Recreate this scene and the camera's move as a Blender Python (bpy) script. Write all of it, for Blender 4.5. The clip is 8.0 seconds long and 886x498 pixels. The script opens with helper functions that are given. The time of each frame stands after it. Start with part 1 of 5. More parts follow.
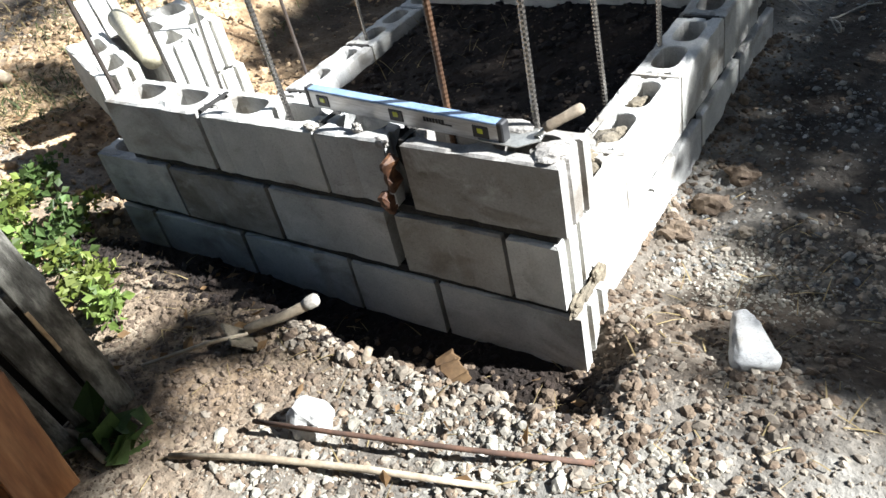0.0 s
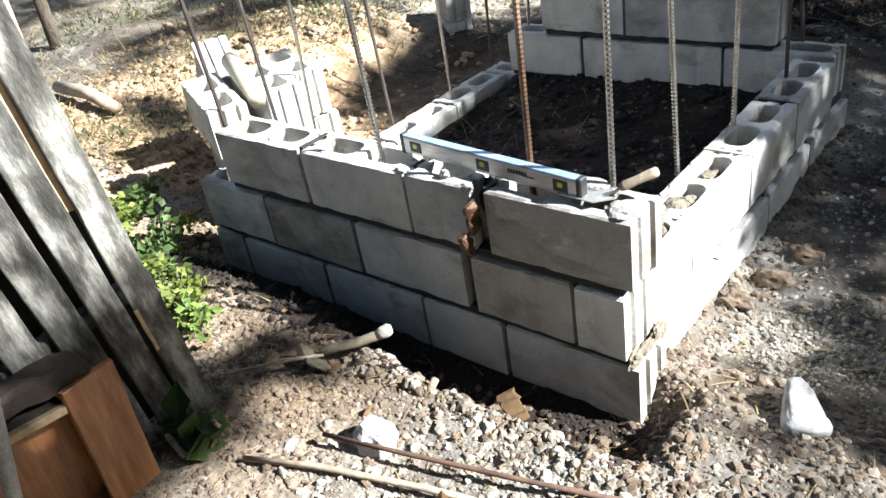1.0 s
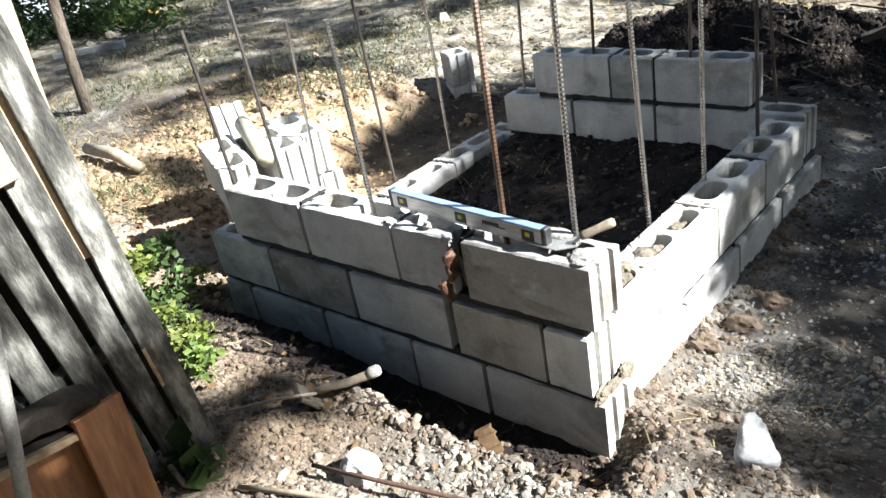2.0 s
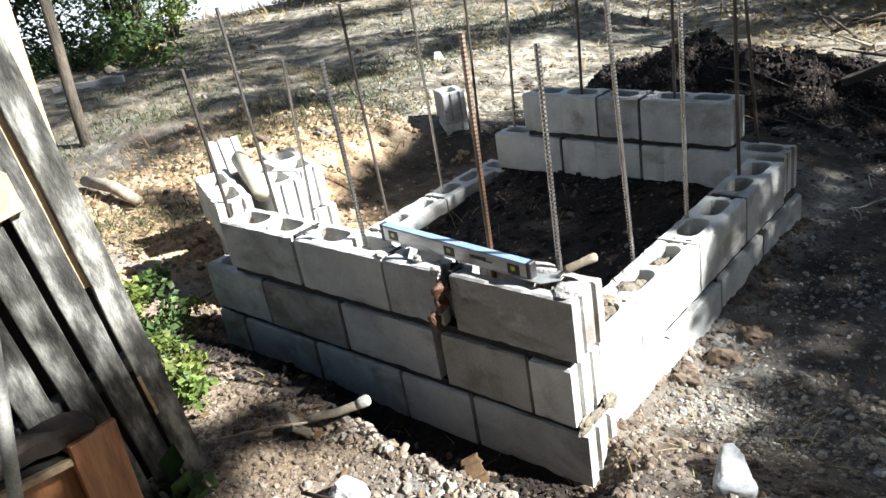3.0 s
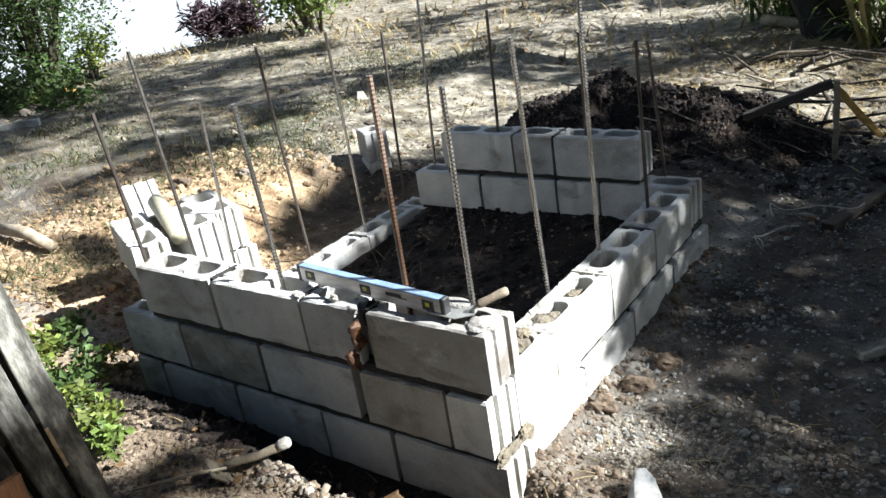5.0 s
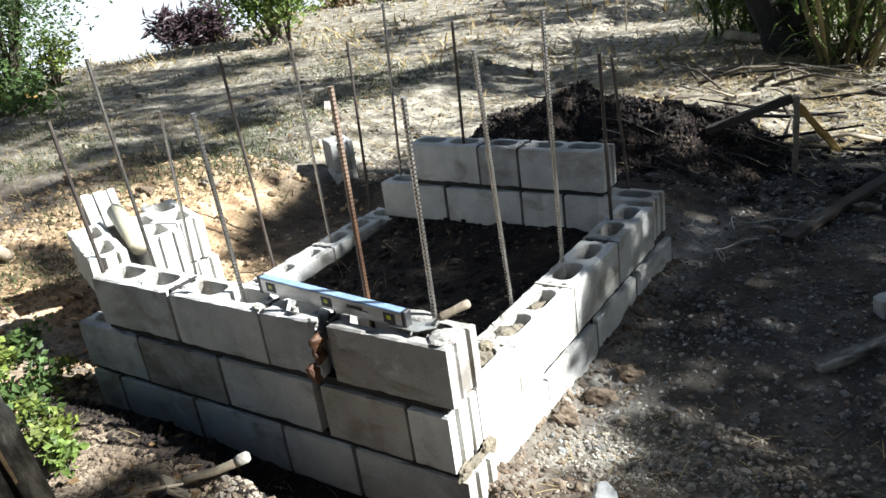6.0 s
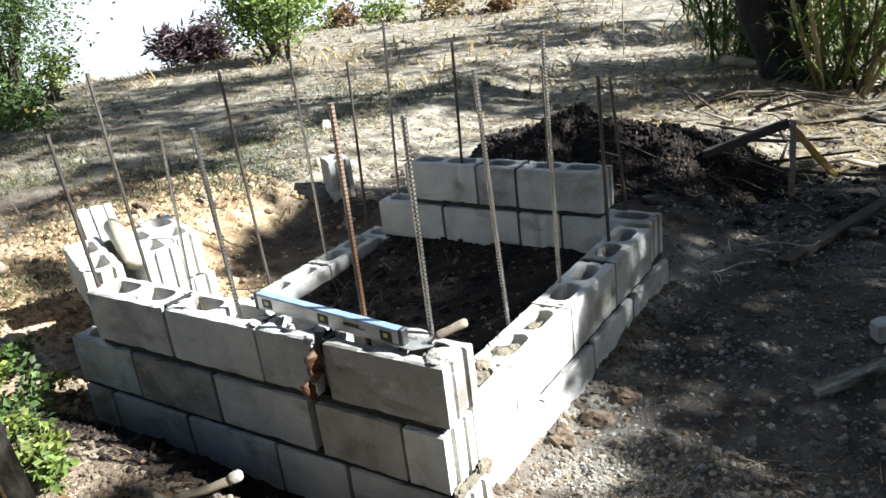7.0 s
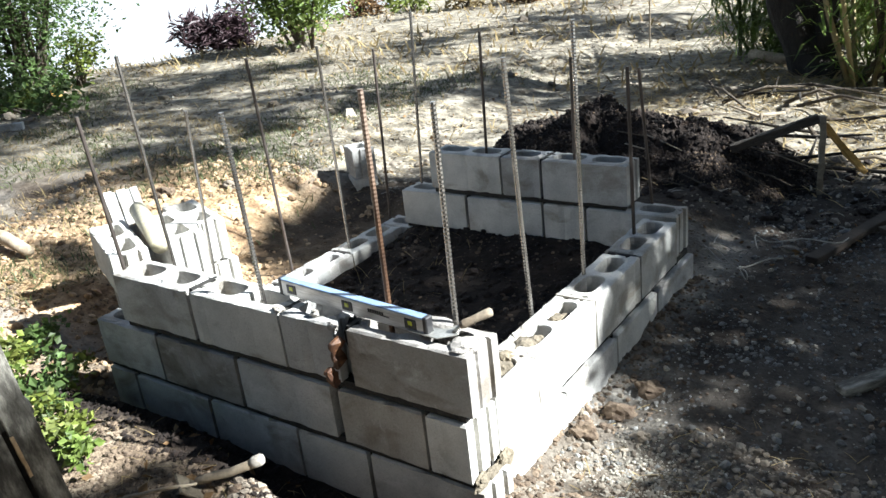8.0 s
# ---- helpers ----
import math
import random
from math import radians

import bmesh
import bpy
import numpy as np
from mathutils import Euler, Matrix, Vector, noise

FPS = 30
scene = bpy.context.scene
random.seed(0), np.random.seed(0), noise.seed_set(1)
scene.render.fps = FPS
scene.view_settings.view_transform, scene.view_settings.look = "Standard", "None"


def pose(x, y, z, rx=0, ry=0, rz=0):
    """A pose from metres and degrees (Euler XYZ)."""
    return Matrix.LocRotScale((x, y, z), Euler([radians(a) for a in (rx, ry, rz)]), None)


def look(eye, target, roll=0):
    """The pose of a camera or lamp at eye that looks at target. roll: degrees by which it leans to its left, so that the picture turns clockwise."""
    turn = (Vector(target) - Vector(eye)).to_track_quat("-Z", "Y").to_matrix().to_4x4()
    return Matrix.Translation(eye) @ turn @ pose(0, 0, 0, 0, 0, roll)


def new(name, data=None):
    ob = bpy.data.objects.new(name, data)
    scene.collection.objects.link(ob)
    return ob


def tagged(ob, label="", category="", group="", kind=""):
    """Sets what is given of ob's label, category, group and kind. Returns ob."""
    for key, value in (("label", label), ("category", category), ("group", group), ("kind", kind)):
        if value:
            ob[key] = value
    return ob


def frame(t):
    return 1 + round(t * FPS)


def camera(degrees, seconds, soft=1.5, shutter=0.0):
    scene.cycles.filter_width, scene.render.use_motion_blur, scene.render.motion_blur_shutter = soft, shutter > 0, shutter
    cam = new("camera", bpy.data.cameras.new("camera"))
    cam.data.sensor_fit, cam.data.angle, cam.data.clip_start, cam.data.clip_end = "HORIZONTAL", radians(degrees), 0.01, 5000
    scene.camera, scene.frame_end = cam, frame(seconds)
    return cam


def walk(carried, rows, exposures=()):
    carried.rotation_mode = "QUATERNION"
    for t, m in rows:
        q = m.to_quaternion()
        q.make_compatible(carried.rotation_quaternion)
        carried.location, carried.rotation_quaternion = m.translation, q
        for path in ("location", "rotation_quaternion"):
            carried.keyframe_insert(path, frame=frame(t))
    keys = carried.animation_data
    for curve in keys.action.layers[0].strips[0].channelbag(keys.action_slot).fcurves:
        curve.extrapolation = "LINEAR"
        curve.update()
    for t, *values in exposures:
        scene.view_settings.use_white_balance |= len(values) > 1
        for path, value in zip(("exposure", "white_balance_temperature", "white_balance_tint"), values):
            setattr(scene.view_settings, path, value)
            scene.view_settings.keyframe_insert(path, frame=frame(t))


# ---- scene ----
cam = camera(57.9, 8.0)
PATH = [
    (0, (0.722, -1.178, 1.449), (-0.32, 0.048, 0.26), -13.9),
    (0.5, (0.721, -1.299, 1.479), (-0.434, -0.085, 0.386), -13.1),
    (1, (0.771, -1.321, 1.491), (-0.413, -0.087, 0.456), -10.3),
    (1.5, (0.887, -1.332, 1.509), (-0.351, -0.077, 0.564), -10.8),
    (2, (0.975, -1.377, 1.538), (-0.286, -0.113, 0.635), -10.9),
    (3.5, (1.039, -1.42, 1.567), (-0.223, -0.089, 0.77), -9.7),
    (4, (1.055, -1.426, 1.573), (-0.188, -0.072, 0.786), -9.2),
    (4.5, (1.071, -1.416, 1.576), (-0.123, -0.019, 0.789), -9.1),
    (5, (1.092, -1.405, 1.571), (-0.055, 0.041, 0.799), -9.4),
    (6.5, (1.1, -1.378, 1.567), (0.025, 0.136, 0.824), -7.7),
    (7, (1.092, -1.384, 1.562), (0.01, 0.139, 0.848), -7.3),
    (7.5, (1.086, -1.388, 1.557), (-0.005, 0.125, 0.836), -6.8),
    (8, (1.071, -1.39, 1.553), (-0.047, 0.1, 0.825), -6.7),
]
walk(cam, [(t, look(eye, target, roll)) for t, eye, target, roll in PATH], exposures=[(0, 1.6, 5950, 8), (0.8, 1.9, 5950, 8), (2, 1.82, 5950, 8), (3.5, 1.58, 5950, 8), (5, 1.49, 5950, 7), (6.5, 1.57, 5950, 6), (8, 1.75, 5950, 6)])

# ---- light ----
SUN_EL, SUN_AZ = radians(37), radians(18)      # azimuth counted from +x towards +y
SUN = Vector((math.cos(SUN_EL) * math.cos(SUN_AZ), math.cos(SUN_EL) * math.sin(SUN_AZ), math.sin(SUN_EL)))
world = bpy.data.worlds.new("world")
scene.world = world
world.use_nodes = True
sky = world.node_tree.nodes.new("ShaderNodeTexSky")
sky.sky_type, sky.sun_disc = "NISHITA", False
sky.sun_elevation, sky.sun_rotation = SUN_EL, radians(90) - SUN_AZ
world.node_tree.links.new(sky.outputs[0], world.node_tree.nodes["Background"].inputs[0])
world.node_tree.nodes["Background"].inputs[1].default_value = 0.032
sun = new("sun", bpy.data.lights.new("sun", "SUN"))
sun.data.energy, sun.data.angle, sun.data.color = 7.0, radians(0.55), (1, 0.97, 0.915)
sun.matrix_world = look(SUN * 50, (0, 0, 0))

# ---- materials ----


def shader(name):
    m = bpy.data.materials.new(name)
    m.use_nodes = True
    nt = m.node_tree
    return m, nt, nt.nodes["Principled BSDF"]


def node(nt, kind, **sets):
    n = nt.nodes.new("ShaderNode" + kind)
    for k, v in sets.items():
        n.inputs[k.replace("_", " ")].default_value = v
    return n


def ramp(nt, fac, stops):
    r = nt.nodes.new("ShaderNodeValToRGB")
    while len(r.color_ramp.elements) < len(stops):
        r.color_ramp.elements.new(0.5)
    for e, (p, c) in zip(r.color_ramp.elements, stops):
        e.position, e.color = p, (*c, 1)
    nt.links.new(fac, r.inputs[0])
    return r.outputs[0]


def mixed(nt, kind, fac, a, b):
    n = nt.nodes.new("ShaderNodeMix")
    n.data_type, n.blend_type = "RGBA", kind
    for s, v in ((n.inputs[0], fac), (n.inputs[6], a), (n.inputs[7], b)):
        if isinstance(v, (int, float)):
            s.default_value = v
        elif isinstance(v, tuple):
            s.default_value = (*v, 1)
        else:
            nt.links.new(v, s)
    return n.outputs[2]


def surface(name, stops, scale=12.0, fine=90.0, rough=0.85, bump=0.4, depth=0.004, metal=0.0, stretch=(1, 1, 1),
            vary="object", thin=False, speckle=0.8):
    """Two-scale noise colour, random shift per object or island, fine relief."""
    m, nt, p = shader(name)
    tc = nt.nodes.new("ShaderNodeTexCoord")
    mp = nt.nodes.new("ShaderNodeMapping")
    mp.inputs["Scale"].default_value = stretch
    nt.links.new(tc.outputs["Object"], mp.inputs["Vector"])
    if vary == "object":
        rnd = nt.nodes.new("ShaderNodeObjectInfo").outputs["Random"]
    else:
        rnd = nt.nodes.new("ShaderNodeNewGeometry").outputs["Random Per Island"]
    sh = nt.nodes.new("ShaderNodeMath")
    sh.operation = "MULTIPLY"
    sh.inputs[1].default_value = 17.0
    nt.links.new(rnd, sh.inputs[0])
    off = nt.nodes.new("ShaderNodeVectorMath")
    off.operation = "ADD"
    nt.links.new(mp.outputs[0], off.inputs[0])
    nt.links.new(sh.outputs[0], off.inputs[1])
    big = node(nt, "TexNoise", Scale=scale, Detail=6.0, Roughness=0.6)
    small = node(nt, "TexNoise", Scale=fine, Detail=4.0, Roughness=0.65)
    nt.links.new(off.outputs[0], big.inputs["Vector"])
    nt.links.new(off.outputs[0], small.inputs["Vector"])
    col = ramp(nt, big.outputs["Fac"], stops)
    grain = ramp(nt, small.outputs["Fac"], [(0.25, (0.55, 0.55, 0.55)), (0.75, (1.25, 1.25, 1.25))])
    col = mixed(nt, "MULTIPLY", speckle, col, grain)
    tone = ramp(nt, rnd, [(0.0, (0.72, 0.72, 0.74)), (1.0, (1.12, 1.1, 1.06))] if vary == "object" else [(0.0, (0.45, 0.42, 0.4)), (0.5, (0.8, 0.78, 0.75)), (1.0, (1.3, 1.3, 1.28))])
    col = mixed(nt, "MULTIPLY", 0.9, col, tone)
    nt.links.new(col, p.inputs["Base Color"])
    p.inputs["Roughness"].default_value = rough
    p.inputs["Metallic"].default_value = metal
    b = node(nt, "Bump", Strength=bump, Distance=depth)
    nt.links.new(small.outputs["Fac"], b.inputs["Height"])
    nt.links.new(b.outputs[0], p.inputs["Normal"])
    if thin:
        t = nt.nodes.new("ShaderNodeBsdfTranslucent")
        nt.links.new(col, t.inputs[0])
        mx = nt.nodes.new("ShaderNodeMixShader")
        mx.inputs[0].default_value = 0.4
        nt.links.new(p.outputs[0], mx.inputs[1])
        nt.links.new(t.outputs[0], mx.inputs[2])
        nt.links.new(mx.outputs[0], nt.nodes["Material Output"].inputs[0])
    return m


CONCRETE = surface("concrete", [(0.3, (0.40, 0.395, 0.38)), (0.55, (0.52, 0.515, 0.495)), (0.75, (0.6, 0.59, 0.565))], 7, 160, 0.92, 0.45, 0.003, speckle=0.4)
CONCRETE_OLD = surface("stained_concrete", [(0.3, (0.27, 0.245, 0.215)), (0.5, (0.37, 0.35, 0.32)), (0.75, (0.46, 0.445, 0.42))], 6, 160, 0.92, 0.45, 0.003, speckle=0.4)
MORTAR = surface("mortar", [(0.3, (0.012, 0.011, 0.01)), (0.7, (0.045, 0.041, 0.037))], 25, 120, 0.95, 0.8, 0.006)
MORTAR_PALE = surface("pale_mortar", [(0.3, (0.3, 0.28, 0.25)), (0.7, (0.45, 0.42, 0.38))], 25, 120, 0.95, 0.8, 0.006)
MORTAR_TAN = surface("tan_mortar", [(0.3, (0.12, 0.1, 0.07)), (0.7, (0.26, 0.22, 0.16))], 25, 120, 0.95, 1.0, 0.008)
STEEL = surface("rebar_steel", [(0.35, (0.26, 0.235, 0.21)), (0.6, (0.5, 0.48, 0.455)), (0.75, (0.28, 0.19, 0.13))], 9, 80, 0.27, 0.2, 0.001, 0.92, (1, 1, 0.3))
STEEL_DARK = surface("dark_rebar_steel", [(0.35, (0.06, 0.05, 0.045)), (0.6, (0.12, 0.1, 0.09)), (0.8, (0.14, 0.08, 0.05))], 9, 80, 0.55, 0.2, 0.001, 0.6, (1, 1, 0.3))
RUST = surface("rusty_steel", [(0.35, (0.04, 0.021, 0.013)), (0.52, (0.11, 0.058, 0.031)), (0.68, (0.28, 0.18, 0.115))], 7, 90, 0.5, 0.5, 0.001, 0.4, (1, 1, 0.4))
GREYWOOD = surface("weathered_wood", [(0.36, (0.026, 0.024, 0.02)), (0.5, (0.1, 0.096, 0.084)), (0.64, (0.33, 0.32, 0.285))], 19, 150, 0.9, 1.0, 0.004, 0, (1.2, 1.2, 0.32))
BROWNWOOD = surface("brown_wood", [(0.3, (0.13, 0.05, 0.02)), (0.5, (0.3, 0.13, 0.052)), (0.7, (0.46, 0.24, 0.11))], 14, 60, 0.4, 0.3, 0.001, 0, (1, 1.4, 0.16))
DARKWOOD = surface("dark_wood", [(0.3, (0.016, 0.012, 0.009)), (0.7, (0.05, 0.037, 0.028))], 10, 70, 0.92, 0.5, 0.003, 0, (0.3, 1, 1))
PALEWOOD = surface("pale_wood", [(0.3, (0.4, 0.27, 0.15)), (0.7, (0.58, 0.44, 0.28))], 10, 70, 0.75, 0.4, 0.002, 0, (0.3, 1, 1))
STICKWOOD = surface("dry_stick", [(0.3, (0.2, 0.15, 0.1)), (0.7, (0.42, 0.36, 0.27))], 15, 70, 0.85, 0.6, 0.003)
# darker, greyer than STONE: some of the path's shade is in this colour
PATHSTONE = surface("grey_gravel", [(0.3, (0.07, 0.07, 0.068)), (0.55, (0.2, 0.2, 0.195)), (0.75, (0.48, 0.48, 0.47))], 14, 90, 0.9, 0.6, 0.004, vary="island")
STONE = surface("limestone", [(0.3, (0.17, 0.14, 0.11)), (0.6, (0.27, 0.235, 0.19)), (0.8, (0.4, 0.36, 0.31))], 14, 90, 0.9, 0.6, 0.004, vary="island")
WHITESTONE = surface("white_stone", [(0.3, (0.5, 0.49, 0.46)), (0.7, (0.68, 0.67, 0.64))], 20, 90, 0.9, 0.8, 0.006)
PALESTONE = surface("pale_limestone", [(0.3, (0.2, 0.185, 0.15)), (0.6, (0.37, 0.35, 0.305)), (0.75, (0.54, 0.52, 0.475))], 14, 90, 0.9, 0.6, 0.004, vary="island")
BANKCLOD = surface("bank_clod", [(0.3, (0.18, 0.115, 0.065)), (0.7, (0.5, 0.37, 0.23))], 20, 90, 0.95, 0.8, 0.006, vary="island")
DRYCLOD = surface("dry_clod", [(0.3, (0.085, 0.06, 0.042)), (0.7, (0.23, 0.175, 0.125))], 20, 90, 0.95, 0.8, 0.006, vary="island")
CLOD = surface("soil_clod", [(0.3, (0.075, 0.05, 0.034)), (0.7, (0.2, 0.15, 0.105))], 20, 90, 0.95, 0.8, 0.006, vary="island")
DARKSOIL = surface("dark_soil", [(0.3, (0.009, 0.0052, 0.0036)), (0.6, (0.02, 0.0115, 0.0075)), (0.8, (0.045, 0.026, 0.016))], 9, 60, 0.95, 1.0, 0.012)
STRAW = surface("dry_straw", [(0.3, (0.24, 0.175, 0.08)), (0.7, (0.5, 0.4, 0.21))], 9, 60, 0.85, 0.2, 0.001, vary="island", thin=True)
LEAF = surface("green_leaf", [(0.3, (0.06, 0.11, 0.028)), (0.7, (0.13, 0.2, 0.06))], 6, 40, 0.55, 0.2, 0.001, vary="island", thin=True)
LEAF_DARK = surface("dark_leaf", [(0.3, (0.02, 0.045, 0.012)), (0.7, (0.055, 0.1, 0.025))], 6, 40, 0.5, 0.2, 0.001, vary="island", thin=True)
LEAF_YELLOW = surface("yellow_green_leaf", [(0.3, (0.12, 0.17, 0.03)), (0.7, (0.24, 0.28, 0.06))], 6, 40, 0.55, 0.2, 0.001, vary="island", thin=True)
GRASS_DULL = surface("dull_grass", [(0.3, (0.05, 0.065, 0.025)), (0.7, (0.13, 0.15, 0.06))], 6, 40, 0.7, 0.2, 0.001, vary="island", thin=True)
LEAF_PURPLE = surface("purple_leaf", [(0.3, (0.07, 0.045, 0.055)), (0.7, (0.15, 0.1, 0.115))], 6, 40, 0.5, 0.2, 0.001, vary="island", thin=True)
LITTER = surface("fallen_leaf", [(0.3, (0.13, 0.07, 0.03)), (0.7, (0.3, 0.19, 0.09))], 9, 60, 0.8, 0.2, 0.001, vary="island", thin=True)
BARK = surface("bark", [(0.3, (0.05, 0.04, 0.03)), (0.7, (0.15, 0.12, 0.09))], 9, 60, 0.95, 1.0, 0.02, 0, (1, 1, 0.3))
CANE_LEAF = surface("bright_cane_leaf", [(0.3, (0.12, 0.2, 0.035)), (0.7, (0.26, 0.34, 0.09))], 6, 40, 0.5, 0.2, 0.001, vary="island", thin=True)
# darker copy of BARK, with the shade on trunk and sticks in its colour
DARKBARK = surface("dark_bark", [(0.3, (0.015, 0.012, 0.01)), (0.7, (0.06, 0.05, 0.04))], 9, 60, 0.95, 1.0, 0.03, 0, (1, 1, 0.3))
CANE = surface("cane", [(0.3, (0.36, 0.29, 0.13)), (0.7, (0.6, 0.53, 0.3))], 9, 60, 0.6, 0.3, 0.002, 0, (1, 1, 0.3), vary="island")
ALU = surface("brushed_aluminium", [(0.3, (0.5, 0.51, 0.53)), (0.7, (0.62, 0.63, 0.65))], 20, 200, 0.38, 0.05, 0.0005, 0.85, (0.1, 1, 1))
BLUE = surface("blue_paint", [(0.3, (0.2, 0.3, 0.46)), (0.7, (0.3, 0.42, 0.6))], 20, 150, 0.4, 0.05, 0.0005)
BLACK = surface("black_plastic", [(0.3, (0.012, 0.012, 0.014)), (0.7, (0.03, 0.03, 0.033))], 20, 150, 0.4, 0.1, 0.0005)
VIAL = surface("yellow_vial", [(0.3, (0.6, 0.62, 0.05)), (0.7, (0.75, 0.78, 0.1))], 20, 150, 0.15, 0.0, 0.0005)
BLADE = surface("trowel_steel", [(0.3, (0.3, 0.3, 0.29)), (0.7, (0.5, 0.5, 0.48))], 20, 150, 0.4, 0.2, 0.0005, 0.7)
WIRE = surface("old_wire", [(0.3, (0.3, 0.29, 0.26)), (0.7, (0.45, 0.43, 0.38))], 20, 150, 0.6, 0.2, 0.0005, 0.3)
YELLOWWOOD = surface("yellow_board", [(0.3, (0.42, 0.24, 0.06)), (0.7, (0.62, 0.4, 0.13))], 10, 70, 0.7, 0.3, 0.002, 0, (0.3, 1, 1))
PIPE = surface("cream_pipe", [(0.3, (0.5, 0.45, 0.3)), (0.7, (0.62, 0.57, 0.42))], 6, 90, 0.5, 0.2, 0.001)


def ground_material():
    m, nt, p = shader("stony_earth")
    geo = nt.nodes.new("ShaderNodeNewGeometry")
    pos = geo.outputs["Position"]

    def noise_of(scale, detail=6.0):
        n = node(nt, "TexNoise", Scale=scale, Detail=detail, Roughness=0.62)
        nt.links.new(pos, n.inputs["Vector"])
        return n.outputs["Fac"]
    patch, mid, grit = noise_of(0.9), noise_of(7.0), noise_of(70.0)
    vor = node(nt, "TexVoronoi", Scale=38.0)
    nt.links.new(pos, vor.inputs["Vector"])
    earth = ramp(nt, mid, [(0.3, (0.055, 0.04, 0.03)), (0.5, (0.12, 0.094, 0.07)), (0.7, (0.22, 0.185, 0.145))])
    pale = ramp(nt, mid, [(0.3, (0.12, 0.11, 0.097)), (0.55, (0.22, 0.205, 0.18)), (0.75, (0.34, 0.32, 0.285))])
    col = mixed(nt, "MIX", ramp(nt, patch, [(0.42, (0, 0, 0)), (0.58, (1, 1, 1))]), earth, pale)
    straw = ramp(nt, mid, [(0.35, (0.085, 0.075, 0.058)), (0.5, (0.22, 0.195, 0.15)), (0.65, (0.42, 0.38, 0.3))])
    att = nt.nodes.new("ShaderNodeVertexColor")
    att.layer_name = "soil"
    sep = nt.nodes.new("ShaderNodeSeparateColor")
    nt.links.new(att.outputs["Color"], sep.inputs[0])
    red = ramp(nt, mid, [(0.32, (0.13, 0.08, 0.045)), (0.48, (0.36, 0.245, 0.14)), (0.68, (0.54, 0.41, 0.26))])
    # dark soil colour; on the path and in the trench it also paints shade
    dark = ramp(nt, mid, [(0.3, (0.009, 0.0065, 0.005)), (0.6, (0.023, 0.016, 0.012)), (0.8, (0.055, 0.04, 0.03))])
    col = mixed(nt, "MIX", sep.outputs[1], col, straw)
    col = mixed(nt, "MIX", sep.outputs[0], col, red)
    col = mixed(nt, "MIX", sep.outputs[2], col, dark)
    col = mixed(nt, "MULTIPLY", 0.85, col, ramp(nt, grit, [(0.25, (0.5, 0.5, 0.5)), (0.75, (1.3, 1.3, 1.3))]))
    nt.links.new(col, p.inputs["Base Color"])
    p.inputs["Roughness"].default_value = 0.96
    p.inputs["Specular IOR Level"].default_value = 0.25
    b1 = node(nt, "Bump", Strength=0.45, Distance=0.01)
    nt.links.new(vor.outputs["Distance"], b1.inputs["Height"])
    b2 = node(nt, "Bump", Strength=0.8, Distance=0.01)
    nt.links.new(grit, b2.inputs["Height"])
    nt.links.new(b1.outputs[0], b2.inputs["Normal"])
    nt.links.new(b2.outputs[0], p.inputs["Normal"])
    return m


def weathered_rust():
    """Rust below, worn bare grey towards the top of the bar."""
    nt = RUST.node_tree
    p = nt.nodes["Principled BSDF"]
    old = p.inputs["Base Color"].links[0].from_socket
    tc = nt.nodes.new("ShaderNodeTexCoord")
    xyz = nt.nodes.new("ShaderNodeSeparateXYZ")
    nt.links.new(tc.outputs["Object"], xyz.inputs[0])
    up = ramp(nt, xyz.outputs["Z"], [(0.62, (0, 0, 0)), (0.85, (0.6, 0.6, 0.6))])
    nt.links.new(mixed(nt, "MIX", up, old, (0.26, 0.2, 0.16)), p.inputs["Base Color"])


weathered_rust()
WEDGEWOOD = surface("wet_brown_wood", [(0.3, (0.03, 0.013, 0.008)), (0.55, (0.1, 0.042, 0.018)), (0.75, (0.36, 0.18, 0.08))], 30, 80, 0.6, 0.4, 0.002, 0, (1, 1, 0.4))


